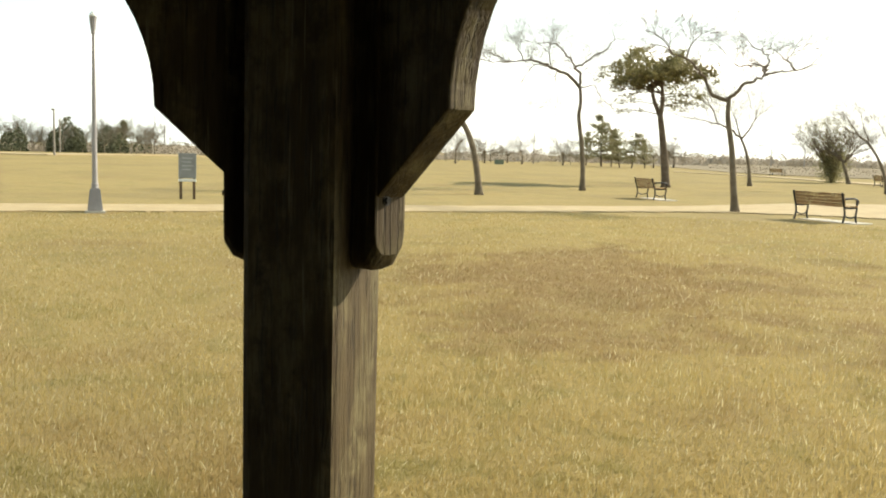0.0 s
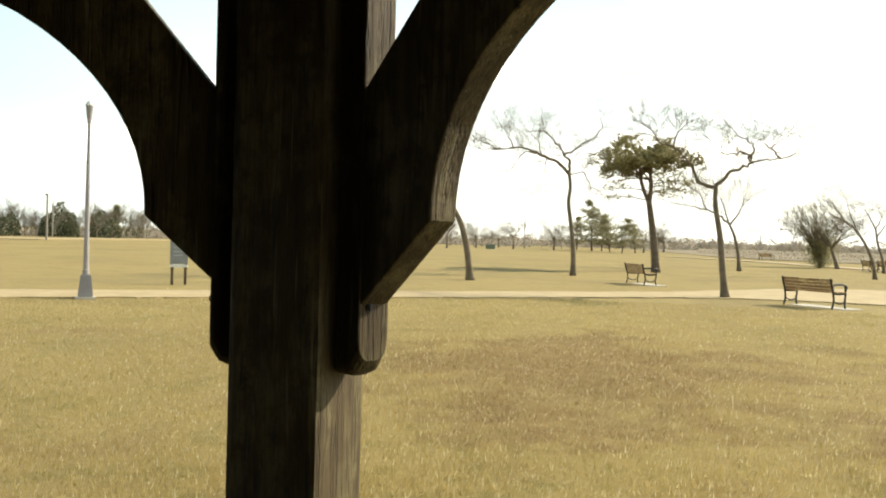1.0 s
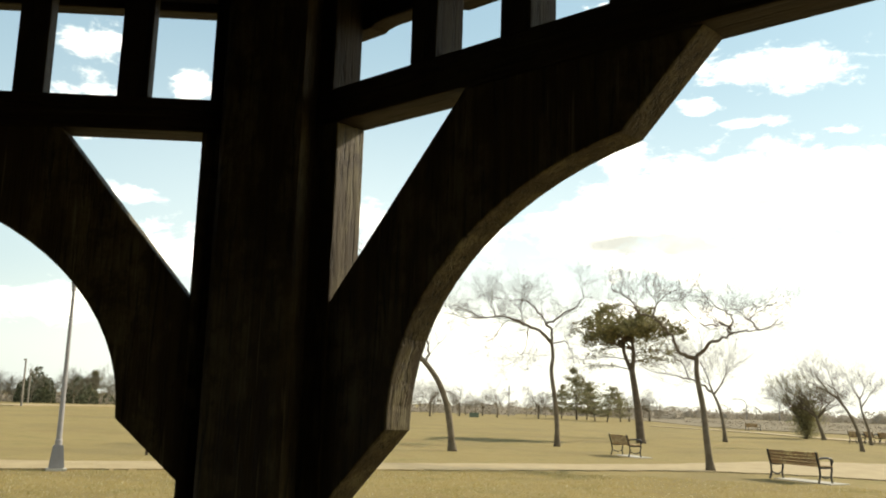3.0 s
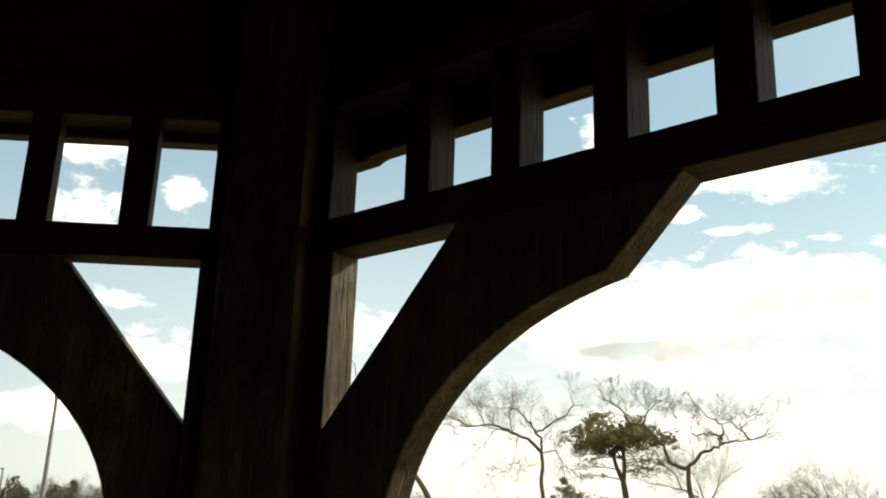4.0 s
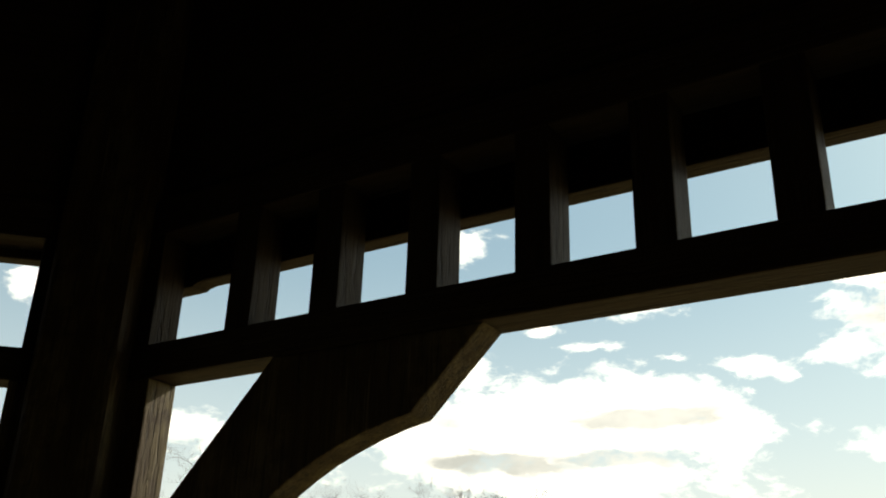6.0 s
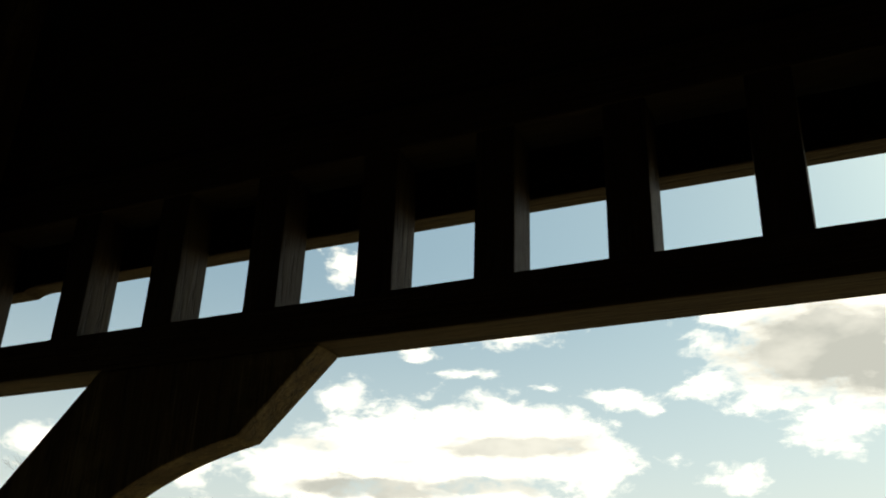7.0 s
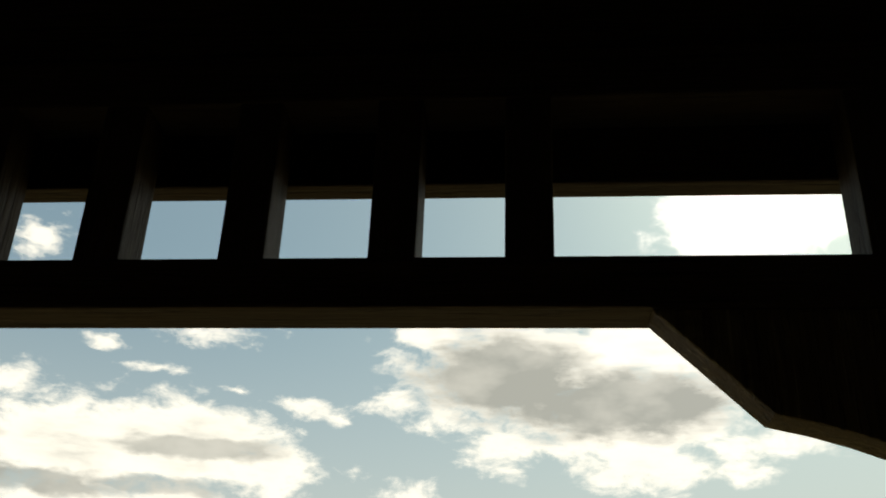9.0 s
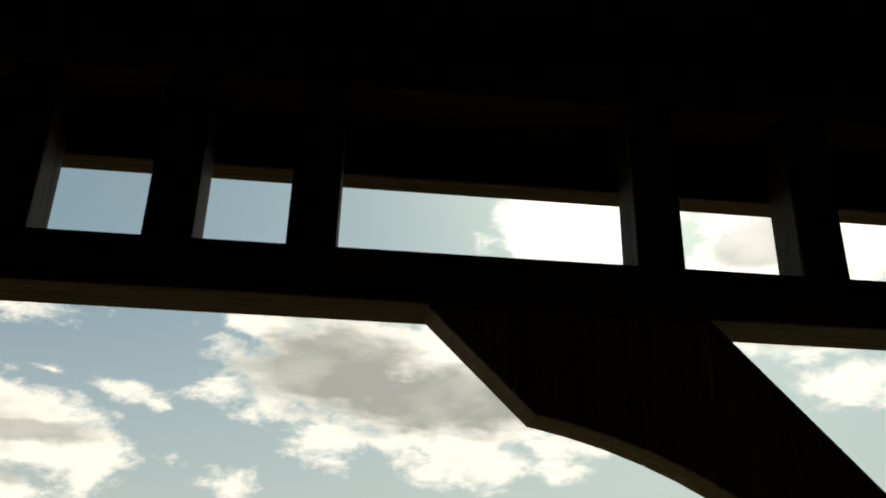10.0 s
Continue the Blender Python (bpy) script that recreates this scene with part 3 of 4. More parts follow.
def street_lamp(x, y):
    t = thing("street_lamp", "tall tapered grey lamp post on a flared pedestal", "lamp post", facing(x, y, -0.02))
    part("footing", frustum(0.46, 0.43, -0.1, 0.06), CONCRETE, t, "pale concrete footing")
    part("pedestal", frustum(0.33, 0.215, 0.06, 0.56, 0.02), LAMP_GREY, t)
    round_part("pole", [(0.55, 0.075), (0.60, 0.075), (0.64, 0.062), (2.2, 0.048), (3.95, 0.033)], LAMP_GREY, t)
    round_part("lamp_head", [(3.93, 0.034), (3.96, 0.045), (4.03, 0.048), (4.05, 0.055), (4.30, 0.082), (4.32, 0.086)], LAMP_GREY, t)
    round_part("lamp_cap", [(4.32, 0.09), (4.34, 0.09), (4.38, 0.07), (4.43, 0.025)], LAMP_TOP, t, label="pale domed lamp cap")
    round_part("collar", [(0.60, 0.066), (0.62, 0.078), (0.66, 0.078), (0.68, 0.062)], LAMP_GREY, t)


street_lamp(-20.15, 9.65)


SIGN_PRINT = plain("sign_print", (0.34, 0.35, 0.34), (0.39, 0.40, 0.39), 4.0, 0.85, spec=0.15)


def notice_board(x, y):
    t = thing("notice_board", "grey notice board on two brown wooden posts", "sign", facing(x, y, -0.02))
    for sx in (-0.185, 0.185):
        part("post", box(sx - 0.04, sx + 0.04, -0.02, 0.06, -0.1, 1.28), POST_BROWN, t)
    part("panel", box(-0.25, 0.25, -0.055, -0.022, 0.62, 1.34, 0.008), SIGN_GREY, t)
    part("white_strip", box(-0.25, 0.25, -0.055, -0.022, 0.52, 0.60, 0.006), SIGN_WHITE, t, "white printed strip below the panel")
    for i in range(4):
        z = 1.18 - i * 0.11
        part("text_bar", box(-0.16, 0.16 - 0.05 * (i % 2), -0.059, -0.0555, z, z + 0.035, 0.0), SIGN_PRINT, t, "pale bar of unreadable print")


notice_board(-24.25, 14.4)


def park_bench(x0, y0, x1, y1, label, pad=True):
    """A bench whose rear legs stand at the two places; it faces away from the pavilion."""
    way = Vector((x1 - x0, y1 - y0, 0))
    long = way.length
    m = Matrix.Translation(((x0 + x1) / 2, (y0 + y1) / 2, lie(x0, y0))) @ Matrix.Rotation(math.atan2(way.y, way.x), 4, "Z")
    t = thing("park_bench", label, "bench", m, "park benches")
    h = long / 2
    for s in (-h, h):
        store = ([], [])
        tube(store, bend([(s, 0.0, 0.0), (s, 0.06, 0.20), (s, 0.03, 0.42), (s, -0.03, 0.60), (s, -0.08, 0.79)], 3), [0.026] * 13, 6)
        tube(store, bend([(s, 0.50, 0.0), (s, 0.46, 0.16), (s, 0.49, 0.36), (s, 0.47, 0.60)], 3), [0.026] * 10, 6)
        tube(store, [(s, 0.03, 0.40), (s, 0.25, 0.385), (s, 0.49, 0.40)], [0.024] * 3, 6)
        tube(store, bend([(s, -0.03, 0.62), (s, 0.20, 0.64), (s, 0.42, 0.63), (s, 0.52, 0.57), (s, 0.50, 0.50)], 3), [0.028] * 13, 6)
        tube(store, bend([(s, 0.06, 0.20), (s, 0.26, 0.13), (s, 0.46, 0.18)], 4), [0.018] * 9, 6)
        part_me("end_frame", mesh_of("end_frame", *store, IRON), t, "black cast-iron end frame")
    for i in range(4):
        z = 0.45 + i * 0.083
        y = 0.02 - 0.27 * (z - 0.45)
        part("back_slat", box(-h - 0.03, h + 0.03, y, y + 0.028, z, z + 0.074, 0.006), SLAT_WOOD, t)
    for i in range(6):
        y = 0.06 + i * 0.075
        part("seat_slat", box(-h - 0.03, h + 0.03, y, y + 0.06, 0.415, 0.445, 0.006), SLAT_WOOD, t)
    if pad:
        bm = box(-h - 0.02, h + 0.25, 0.15, 0.85, -0.08, 0.012, 0.01)
        me = bpy.data.meshes.new("bench_pad")
        bm.to_mesh(me)
        bm.free()
        me.materials.append(CONCRETE)
        ob = new("bench_pad", me)
        ob.matrix_world = m
        tagged(ob, "pale concrete pad set in the grass", "paving", kind="structure")


park_bench(-10.80, 25.05, -9.28, 24.48, "wood-slatted park bench with black iron ends beside the path")
park_bench(-19.7, 31.2, -18.35, 30.25, "wood-slatted park bench with iron ends under a pine")
for az, d in ((19.1, 70), (18.3, 71), (17.6, 70), (17.1, 69)):
    x, y = polar(az, d)
    park_bench(x, y, x + 0.9, y - 1.05, "dark park bench beside the far path", False)
park_bench(-43.7, 95.5, -42.2, 95.1, "small distant park bench on the lawn", False)


def grow(store, start, way, length, radius, depth, wild=0.55, lift=0.06, sides=4):
    """A twig and its side twigs."""
    pts, p, d = [Vector(start)], Vector(start), Vector(way).normalized()
    n = 4
    for i in range(n):
        d = (d + Vector((rng.gauss(0, wild * 0.5), rng.gauss(0, wild * 0.5), rng.gauss(lift, wild * 0.4)))).normalized()
        p = p + d * length / n
        pts.append(p.copy())
    tube(store, pts, [radius * (1 - 0.7 * i / n) for i in range(n + 1)], sides if depth > 1 else 3)
    if depth > 0:
        for i in range(1, n + 1):
            for _ in range(1 if i < n else 2):
                side = Vector((rng.gauss(0, 1), rng.gauss(0, 1), rng.gauss(0.15, 0.7)))
                out = (pts[i] - pts[i - 1]).normalized() + side.normalized() * 0.95
                grow(store, pts[i], out, length * rng.uniform(0.45, 0.75), radius * 0.55, depth - 1, wild, lift, sides)


def bare_tree(name, label, x, y, trunk, limbs, r0, twig_len=1.1, twig_depth=2, twigs_each=6, group="bare trees", above=0.0, squash=1.0):
    """trunk and limbs: rows of (right, away, up); a limb starts with its own radius."""
    t = thing(name, label, "tree", facing(x, y, -0.04), group)

    def lowered(pts):
        return [(px * (0.5 + 0.5 * squash) if pz > above else px, py, above + (pz - above) * squash if pz > above else pz) for px, py, pz in pts]

    trunk = lowered(trunk)
    limbs = [(lb[0], *lowered(lb[1:])) for lb in limbs]
    line = bend(trunk, 5)
    n = len(line)
    store = ([], [])
    flare = [r0 * (1.0 - 0.42 * i / (n - 1)) * (1.0 + 0.45 * max(0.0, 1 - i / 2.5)) for i in range(n)]
    tube(store, line, flare, 10)
    part_me("trunk", mesh_of("trunk", *store, BARK, True), t)
    twigs = ([], [])
    for radius, *pts in limbs:
        radius *= 0.78
        ln = bend(pts, 4)
        for i, p in enumerate(ln[1:-1], 1):
            p += Vector((rng.gauss(0, 0.026), rng.gauss(0, 0.026), rng.gauss(0, 0.026)))
        store = ([], [])
        m = len(ln)
        tube(store, ln, [radius * (1 - 0.86 * i / (m - 1)) for i in range(m)], 7)
        part_me("limb", mesh_of("limb", *store, BARK, True), t)
        for j in range(twigs_each):
            i = min(m - 1, 2 + int((m - 2) * (j + rng.random()) / twigs_each))
            out = (ln[i] - ln[i - 1]).normalized() * 0.8 + Vector((rng.gauss(0, 0.6), rng.gauss(0, 0.6), rng.gauss(0.22, 0.55)))
            grow(twigs, ln[i], out, twig_len * rng.uniform(0.6, 1.15), max(0.0088, radius * 0.14), twig_depth)
    ob = part_me("crown", mesh_of("crown", *twigs, TWIG), t)
    tagged(ob, kind="stuff")
    return t


# the forked tree beside the path
bare_tree("bare_tree", "leafless forked tree with a crooked trunk beside the path", -13.08, 26.17,
          [(0, 0, 0), (-0.10, 0, 0.9), (-0.20, 0.05, 1.9), (-0.36, 0, 2.8), (-0.39, 0, 3.4)],
          [(0.088, (-0.39, 0, 3.36), (-0.87, 0, 3.49), (-1.05, 0.1, 3.84), (-1.35, 0.1, 4.36), (-1.79, 0, 4.76), (-2.14, 0.1, 4.86), (-2.45, 0.1, 5.15), (-3.0, 0, 5.25)),
           (0.082, (-0.39, 0, 3.36), (-0.21, 0, 3.62), (0.05, -0.1, 3.84), (0.44, -0.1, 4.06), (0.75, -0.1, 4.2), (1.1, -0.15, 4.29), (1.54, -0.1, 4.34), (2.2, 0, 4.56)),
           (0.05, (0.75, -0.1, 4.2), (0.62, -0.1, 4.36), (0.75, 0, 4.62), (0.66, 0.1, 4.89), (0.31, 0.1, 5.1), (-0.04, 0.2, 5.5), (-0.48, 0.2, 5.85)),
           (0.045, (0.70, -0.1, 4.32), (0.31, 0, 4.54), (-0.13, 0.1, 4.5), (-0.39, 0.2, 4.8), (-0.83, 0.2, 5.2)),
           (0.04, (1.54, -0.1, 4.34), (1.28, -0.2, 4.71), (1.70, -0.3, 5.06)),
           (0.045, (-1.79, 0, 4.76), (-1.6, -0.3, 5.2), (-1.15, -0.5, 5.6)),
           (0.04, (-2.2, 0.1, 4.9), (-2.6, 0.5, 5.5), (-3.2, 0.6, 5.9))],
          0.112, 0.68, 3, 10, above=3.36, squash=0.88)
bare_tree("bare_tree", "leafless tree with a long limb sweeping sideways", -24.5, 34.4,
          [(0, 0, 0), (-0.02, 0, 1.2), (-0.14, 0, 2.4), (-0.30, 0, 3.6), (-0.24, 0, 4.3), (-0.30, 0, 5.0)],
          [(0.105, (-0.28, 0, 4.95), (-0.89, 0, 5.54), (-1.48, 0, 5.83), (-2.0, 0.1, 6.09), (-2.66, 0.2, 6.28), (-3.6, 0.2, 6.19), (-4.26, 0.2, 6.48), (-4.9, 0.1, 6.8)),
           (0.09, (-0.30, 0, 4.9), (-0.32, 0, 5.54), (-0.56, 0.1, 5.95), (-0.95, 0, 6.48), (-1.42, 0, 7.0), (-1.9, 0.1, 7.07), (-2.6, 0.2, 7.0)),
           (0.07, (-0.53, 0.1, 5.92), (-0.18, 0.1, 6.13), (0.3, 0, 6.48), (0.83, 0.1, 6.84), (1.12, 0, 7.37), (0.95, 0, 7.96)),
           (0.04, (-0.26, 0, 4.98), (0.3, -0.1, 5.06), (0.53, -0.1, 4.65), (0.95, -0.2, 4.1)),
           (0.045, (-1.75, 0.05, 5.98), (-2.4, -0.3, 5.98), (-2.78, -0.4, 5.48), (-3.1, -0.4, 4.89)),
           (0.035, (-1.4, 0, 5.8), (-1.45, 0.3, 5.2), (-1.6, 0.4, 4.6), (-1.72, 0.4, 4.1)),
           (0.045, (-3.4, 0.2, 6.2), (-4.3, -0.3, 6.1), (-5.2, -0.5, 6.3)),
           (0.045, (-3.0, 0.2, 6.25), (-3.2, 0.5, 6.8), (-3.6, 0.7, 7.4)),
           (0.04, (-1.6, 0, 5.9), (-1.75, -0.2, 6.5), (-1.7, -0.3, 6.95))],
          0.120, 1.05, 3, 11, squash=0.925)
bare_tree("bare_tree", "leafless tree with a strongly curved leaning trunk", -23.3, 26.1,
          [(0, 0, 0), (-0.10, 0, 0.9), (-0.28, 0, 1.8), (-0.62, 0, 2.6), (-1.2, 0, 3.35), (-1.9, 0, 3.9)],
          [(0.11, (-1.8, 0, 3.85), (-2.6, 0, 4.6), (-3.2, 0.3, 5.8), (-3.5, 0.2, 7.2)),
           (0.09, (-1.5, 0, 3.6), (-2.6, 0.3, 3.9), (-4.0, 0.4, 4.4), (-5.2, 0.2, 5.2)),
           (0.07, (-1.1, 0, 3.3), (-1.0, 0.1, 3.9), (-1.3, 0.2, 4.8)),
           (0.07, (-2.6, 0, 4.6), (-2.0, -0.5, 5.6), (-2.2, -0.6, 6.8))],
          0.138, 1.1, 3, 6)
bare_tree("bare_tree", "small leaning leafless tree further off", -25.86, 53.7,
          [(0, 0, 0), (-0.10, 0, 1.1), (-0.35, 0, 2.2), (-0.75, 0, 3.1)],
          [(0.10, (-0.7, 0, 3.0), (-1.6, 0, 3.6), (-2.8, 0.3, 3.9), (-4.4, 0.2, 4.2)),
           (0.08, (-0.7, 0, 3.0), (-1.0, 0, 3.9), (-1.5, 0.2, 4.9)),
           (0.08, (-0.6, 0, 2.9), (0.0, 0.3, 3.9), (0.3, 0.2, 4.9)),
           (0.06, (-2.0, 0, 3.7), (-2.4, 0, 4.6), (-3.0, 0.1, 5.2))],
          0.12, 1.35, 3, 14)
bare_tree("bare_tree", "leafless tree leaning over a distant lawn", -17.07, 51.2,
          [(0, 0, 0), (-0.15, 0, 0.9), (-0.55, 0, 1.9), (-1.15, 0, 2.8)],
          [(0.075, (-1.1, 0, 2.75), (-1.9, 0, 3.26), (-2.8, 0.1, 3.7)), (0.06, (-0.9, 0, 2.5), (-1.3, 0, 3.4), (-1.5, 0.1, 4.2)),
           (0.06, (-1.4, 0, 2.9), (-2.0, 0.1, 3.7), (-2.4, 0, 4.3))], 0.10, 0.9, 3, 8)
bare_tree("bare_tree", "leafless leaning tree with a crooked fork", -20.66, 63.7,
          [(0, 0, 0), (-0.15, 0, 1.0), (-0.45, 0, 2.0), (-0.6, 0, 3.0)],
          [(0.07, (-0.6, 0, 2.9), (-0.9, 0, 3.6), (-1.3, 0.1, 4.2)), (0.06, (-0.6, 0, 2.9), (-0.3, 0, 3.6), (-0.5, 0.1, 4.5)),
           (0.06, (-0.5, 0, 2.4), (0.0, 0.1, 3.2), (0.3, 0, 3.6))], 0.10, 0.9, 3, 8)
bare_tree("bare_tree", "spreading leafless tree over an evergreen bush", -26.44, 71.2,
          [(0, 0, 0), (-0.2, 0, 0.9), (-0.45, 0, 1.8), (-0.6, 0, 2.4)],
          [(0.085, (-0.6, 0, 2.3), (-1.6, 0, 3.3), (-2.9, 0.2, 4.0), (-4.3, 0.1, 4.3)), (0.085, (-0.6, 0, 2.3), (-1.1, 0, 3.5), (-1.8, 0.2, 4.9)),
           (0.085, (-0.5, 0, 2.2), (0.4, 0, 3.2), (1.7, 0.2, 3.8)), (0.09, (-0.8, 0, 2.6), (-2.2, -0.4, 3.3), (-3.8, -0.4, 3.5)),
           (0.09, (-0.4, 0, 2.2), (-0.1, 0.6, 3.6), (0.2, 0.6, 4.8)), (0.09, (-0.7, 0, 2.5), (-1.9, 0.8, 4.1), (-3.0, 0.9, 4.9)),
           (0.08, (-0.4, 0, 2.4), (0.6, -0.5, 3.8), (1.2, -0.6, 4.5))], 0.15, 1.05, 3, 22, squash=0.74)


def tufts(centres, spread, each, size, mat, name, parent, flat=0.5, droop=0.0):
    """Needle tufts: small thin blades round many centres, all in one mesh."""
    verts, faces = [], []
    for c in centres:
        for _ in range(each):
            o = Vector((rng.gauss(0, spread), rng.gauss(0, spread), rng.gauss(0, spread * flat)))
            d = Vector((rng.gauss(0, 1), rng.gauss(0, 1), rng.gauss(0.25 - droop, 0.7))).normalized() * size * rng.uniform(0.6, 1.3)
            w = d.cross(Vector((rng.gauss(0, 1), rng.gauss(0, 1), rng.gauss(0, 1)))).normalized() * size * 0.17
            p, k = Vector(c) + o, len(verts)
            verts += [p - w, p + w, p + d + w * 0.3, p + d - w * 0.3]
            faces.append((k, k + 1, k + 2, k + 3))
    ob = part_me(name, mesh_of(name, verts, faces, mat), parent)
    return tagged(ob, kind="stuff")


def umbrella_pine(x, y):
    t = thing("pine_tree", "tall pine with a flat umbrella crown and forked trunk", "pine tree", facing(x, y, -0.04))
    store = ([], [])
    tube(store, bend([(0.1, 0, 0), (0.0, 0, 1.2), (-0.18, 0, 2.6), (-0.38, 0, 3.9)], 5), [0.29, 0.25, 0.235, 0.225, 0.22] + [0.213 - 0.006 * i for i in range(11)], 10)
    part_me("trunk", mesh_of("trunk", *store, PINE_BARK, True), t)
    for pts, r in (([(-0.38, 0, 3.8), (-0.75, 0.1, 4.7), (-0.9, 0.1, 5.6), (-0.8, 0, 6.4)], 0.13), ([(-0.36, 0, 3.8), (-0.28, -0.1, 4.7), (-0.35, -0.1, 5.6), (-0.15, 0, 6.5)], 0.14)):
        store = ([], [])
        ln = bend(pts, 4)
        tube(store, ln, [r * (1 - 0.6 * i / (len(ln) - 1)) for i in range(len(ln))], 8)
        part_me("stem", mesh_of("stem", *store, PINE_BARK, True), t)
    # boughs
    store, centres = ([], []), []
    for i in range(34):
        a = 2 * math.pi * i / 34 * 5.0 + rng.uniform(-0.2, 0.2)
        reach = rng.uniform(1.0, 2.9) * (1.15 if math.cos(a) < 0 else 0.92)
        root = Vector((rng.choice((-0.85, -0.3)), 0, rng.uniform(4.9, 6.3)))
        tip = Vector((-0.55 + reach * math.cos(a), reach * math.sin(a) * 0.9, rng.uniform(5.45, 6.75) - 0.16 * reach))
        ln = bend([root, (root + tip) / 2 + Vector((0, 0, 0.25)), tip], 4)
        tube(store, ln, [0.05 * (1 - 0.75 * k / 8) for k in range(9)], 5)
        for k in range(4, 9):
            for _ in range(2):
                centres.append(ln[k] + Vector((rng.gauss(0, 0.22), rng.gauss(0, 0.22), rng.gauss(0.12, 0.14))))
    for i in range(30):
        a, r = 2.4 * i + rng.uniform(-0.4, 0.4), math.sqrt((i + 0.5) / 30) * 2.55
        side = r * math.cos(a)
        lobe = Vector((-0.6 + side * 1.12, r * math.sin(a), 6.05 - 0.10 * side + 0.75 * (1 - (r / 2.7) ** 2) + rng.gauss(0, 0.28)))
        size = rng.uniform(0.13, 0.30)
        for _ in range(int(34 * size) + 1):
            centres.append(lobe + Vector((rng.gauss(0, size), rng.gauss(0, size), rng.gauss(0.05, size * 0.6))))
    # thin lower boughs
    sparse = []
    for z, reach, a in ((4.6, 1.7, 0.2), (4.9, 2.1, 0.0), (4.4, 2.4, 3.1), (5.0, 1.9, 2.8), (4.2, 1.5, 0.5), (3.9, 2.3, 3.25), (4.75, 2.3, -0.3), (5.1, 2.4, 3.4), (4.3, 2.2, 6.1)):
        root = Vector((-0.45, 0, z))
        tip = Vector((-0.45 + reach * math.cos(a), reach * math.sin(a), z - 0.1 + rng.uniform(-0.2, 0.2)))
        ln = bend([root, (root + tip) / 2 + Vector((0, 0, 0.15)), tip], 4)
        tube(store, ln, [0.035 * (1 - 0.7 * k / 8) for k in range(9)], 5)
        for k in range(3, 9):
            sparse.append(ln[k] + Vector((rng.gauss(0, 0.15), rng.gauss(0, 0.2), rng.gauss(0.02, 0.08))))
            if k % 2 == 0:
                grow(store, ln[k], (math.cos(a), math.sin(a) + rng.gauss(0, 0.6), rng.gauss(0, 0.3)), 0.5, 0.014, 1)
    part_me("bough", mesh_of("bough", *store, PINE_BARK), t)
    tufts(centres, 0.13, 15, 0.20, NEEDLES, "crown", t)
    tufts(sparse, 0.16, 16, 0.18, NEEDLES, "lower_foliage", t)


umbrella_pine(-26.1, 44.1)


def conifer(x, y, h, w, lean=0.0, gaps=0.4, name="conifer", label="distant ragged conifer with layered boughs"):
    t = thing(name, label, "conifer", facing(x, y, -0.05), "distant conifers")
    store, centres = ([], []), []
    tube(store, bend([(0, 0, 0), (lean * 0.5, 0, h * 0.5), (lean, 0, h)], 4), [0.022 * h * (1 - 0.9 * i / 8) for i in range(9)], 6)
    levels = 7
    for lv in range(levels):
        f = min(1.0, max(0.0, (lv + rng.uniform(-0.3, 0.3)) / (levels - 0.8)))
        full = 0.62 + 0.55 * math.sin(math.pi * min(1.0, f + 0.12)) - 0.42 * f
        for i in range(rng.choice((7, 8, 9))):
            z = h * (0.20 + 0.76 * f) + rng.gauss(0, 0.03 * h)
            a = rng.uniform(0, 6.283)
            reach = w / 2 * full * rng.uniform(0.35, 1.15)
            root = Vector((lean * f, 0, z))
            tip = root + Vector((reach * math.cos(a), reach * math.sin(a), rng.uniform(-0.05, 0.28) * reach))
            tube(store, [root, tip], [0.045, 0.015], 3)
            for k in range(5):
                if rng.random() > gaps * (0.7 - 0.12 * k):
                    centres.append(root.lerp(tip, 0.3 + 0.18 * k) + Vector((0, 0, rng.gauss(0.02, 0.02) * h)))
    part_me("trunk", mesh_of("trunk", *store, PINE_BARK), t)
    tufts(centres, 0.036 * h, 13, 0.046 * h, EVERGREEN, "foliage", t, 0.45)


for az, d, h, w, lean in ((34.3, 150, 7.6, 7.8, -0.3), (33.2, 142, 4.8, 5.4, -0.8), (32.5, 135, 5.0, 5.2, 0.9), (35.2, 158, 5.4, 5.4, 0.0), (33.7, 152, 5.6, 5.6, 0.2), (31.7, 140, 4.0, 4.2, -0.4)):
    conifer(*polar(az, d), h, w, lean)


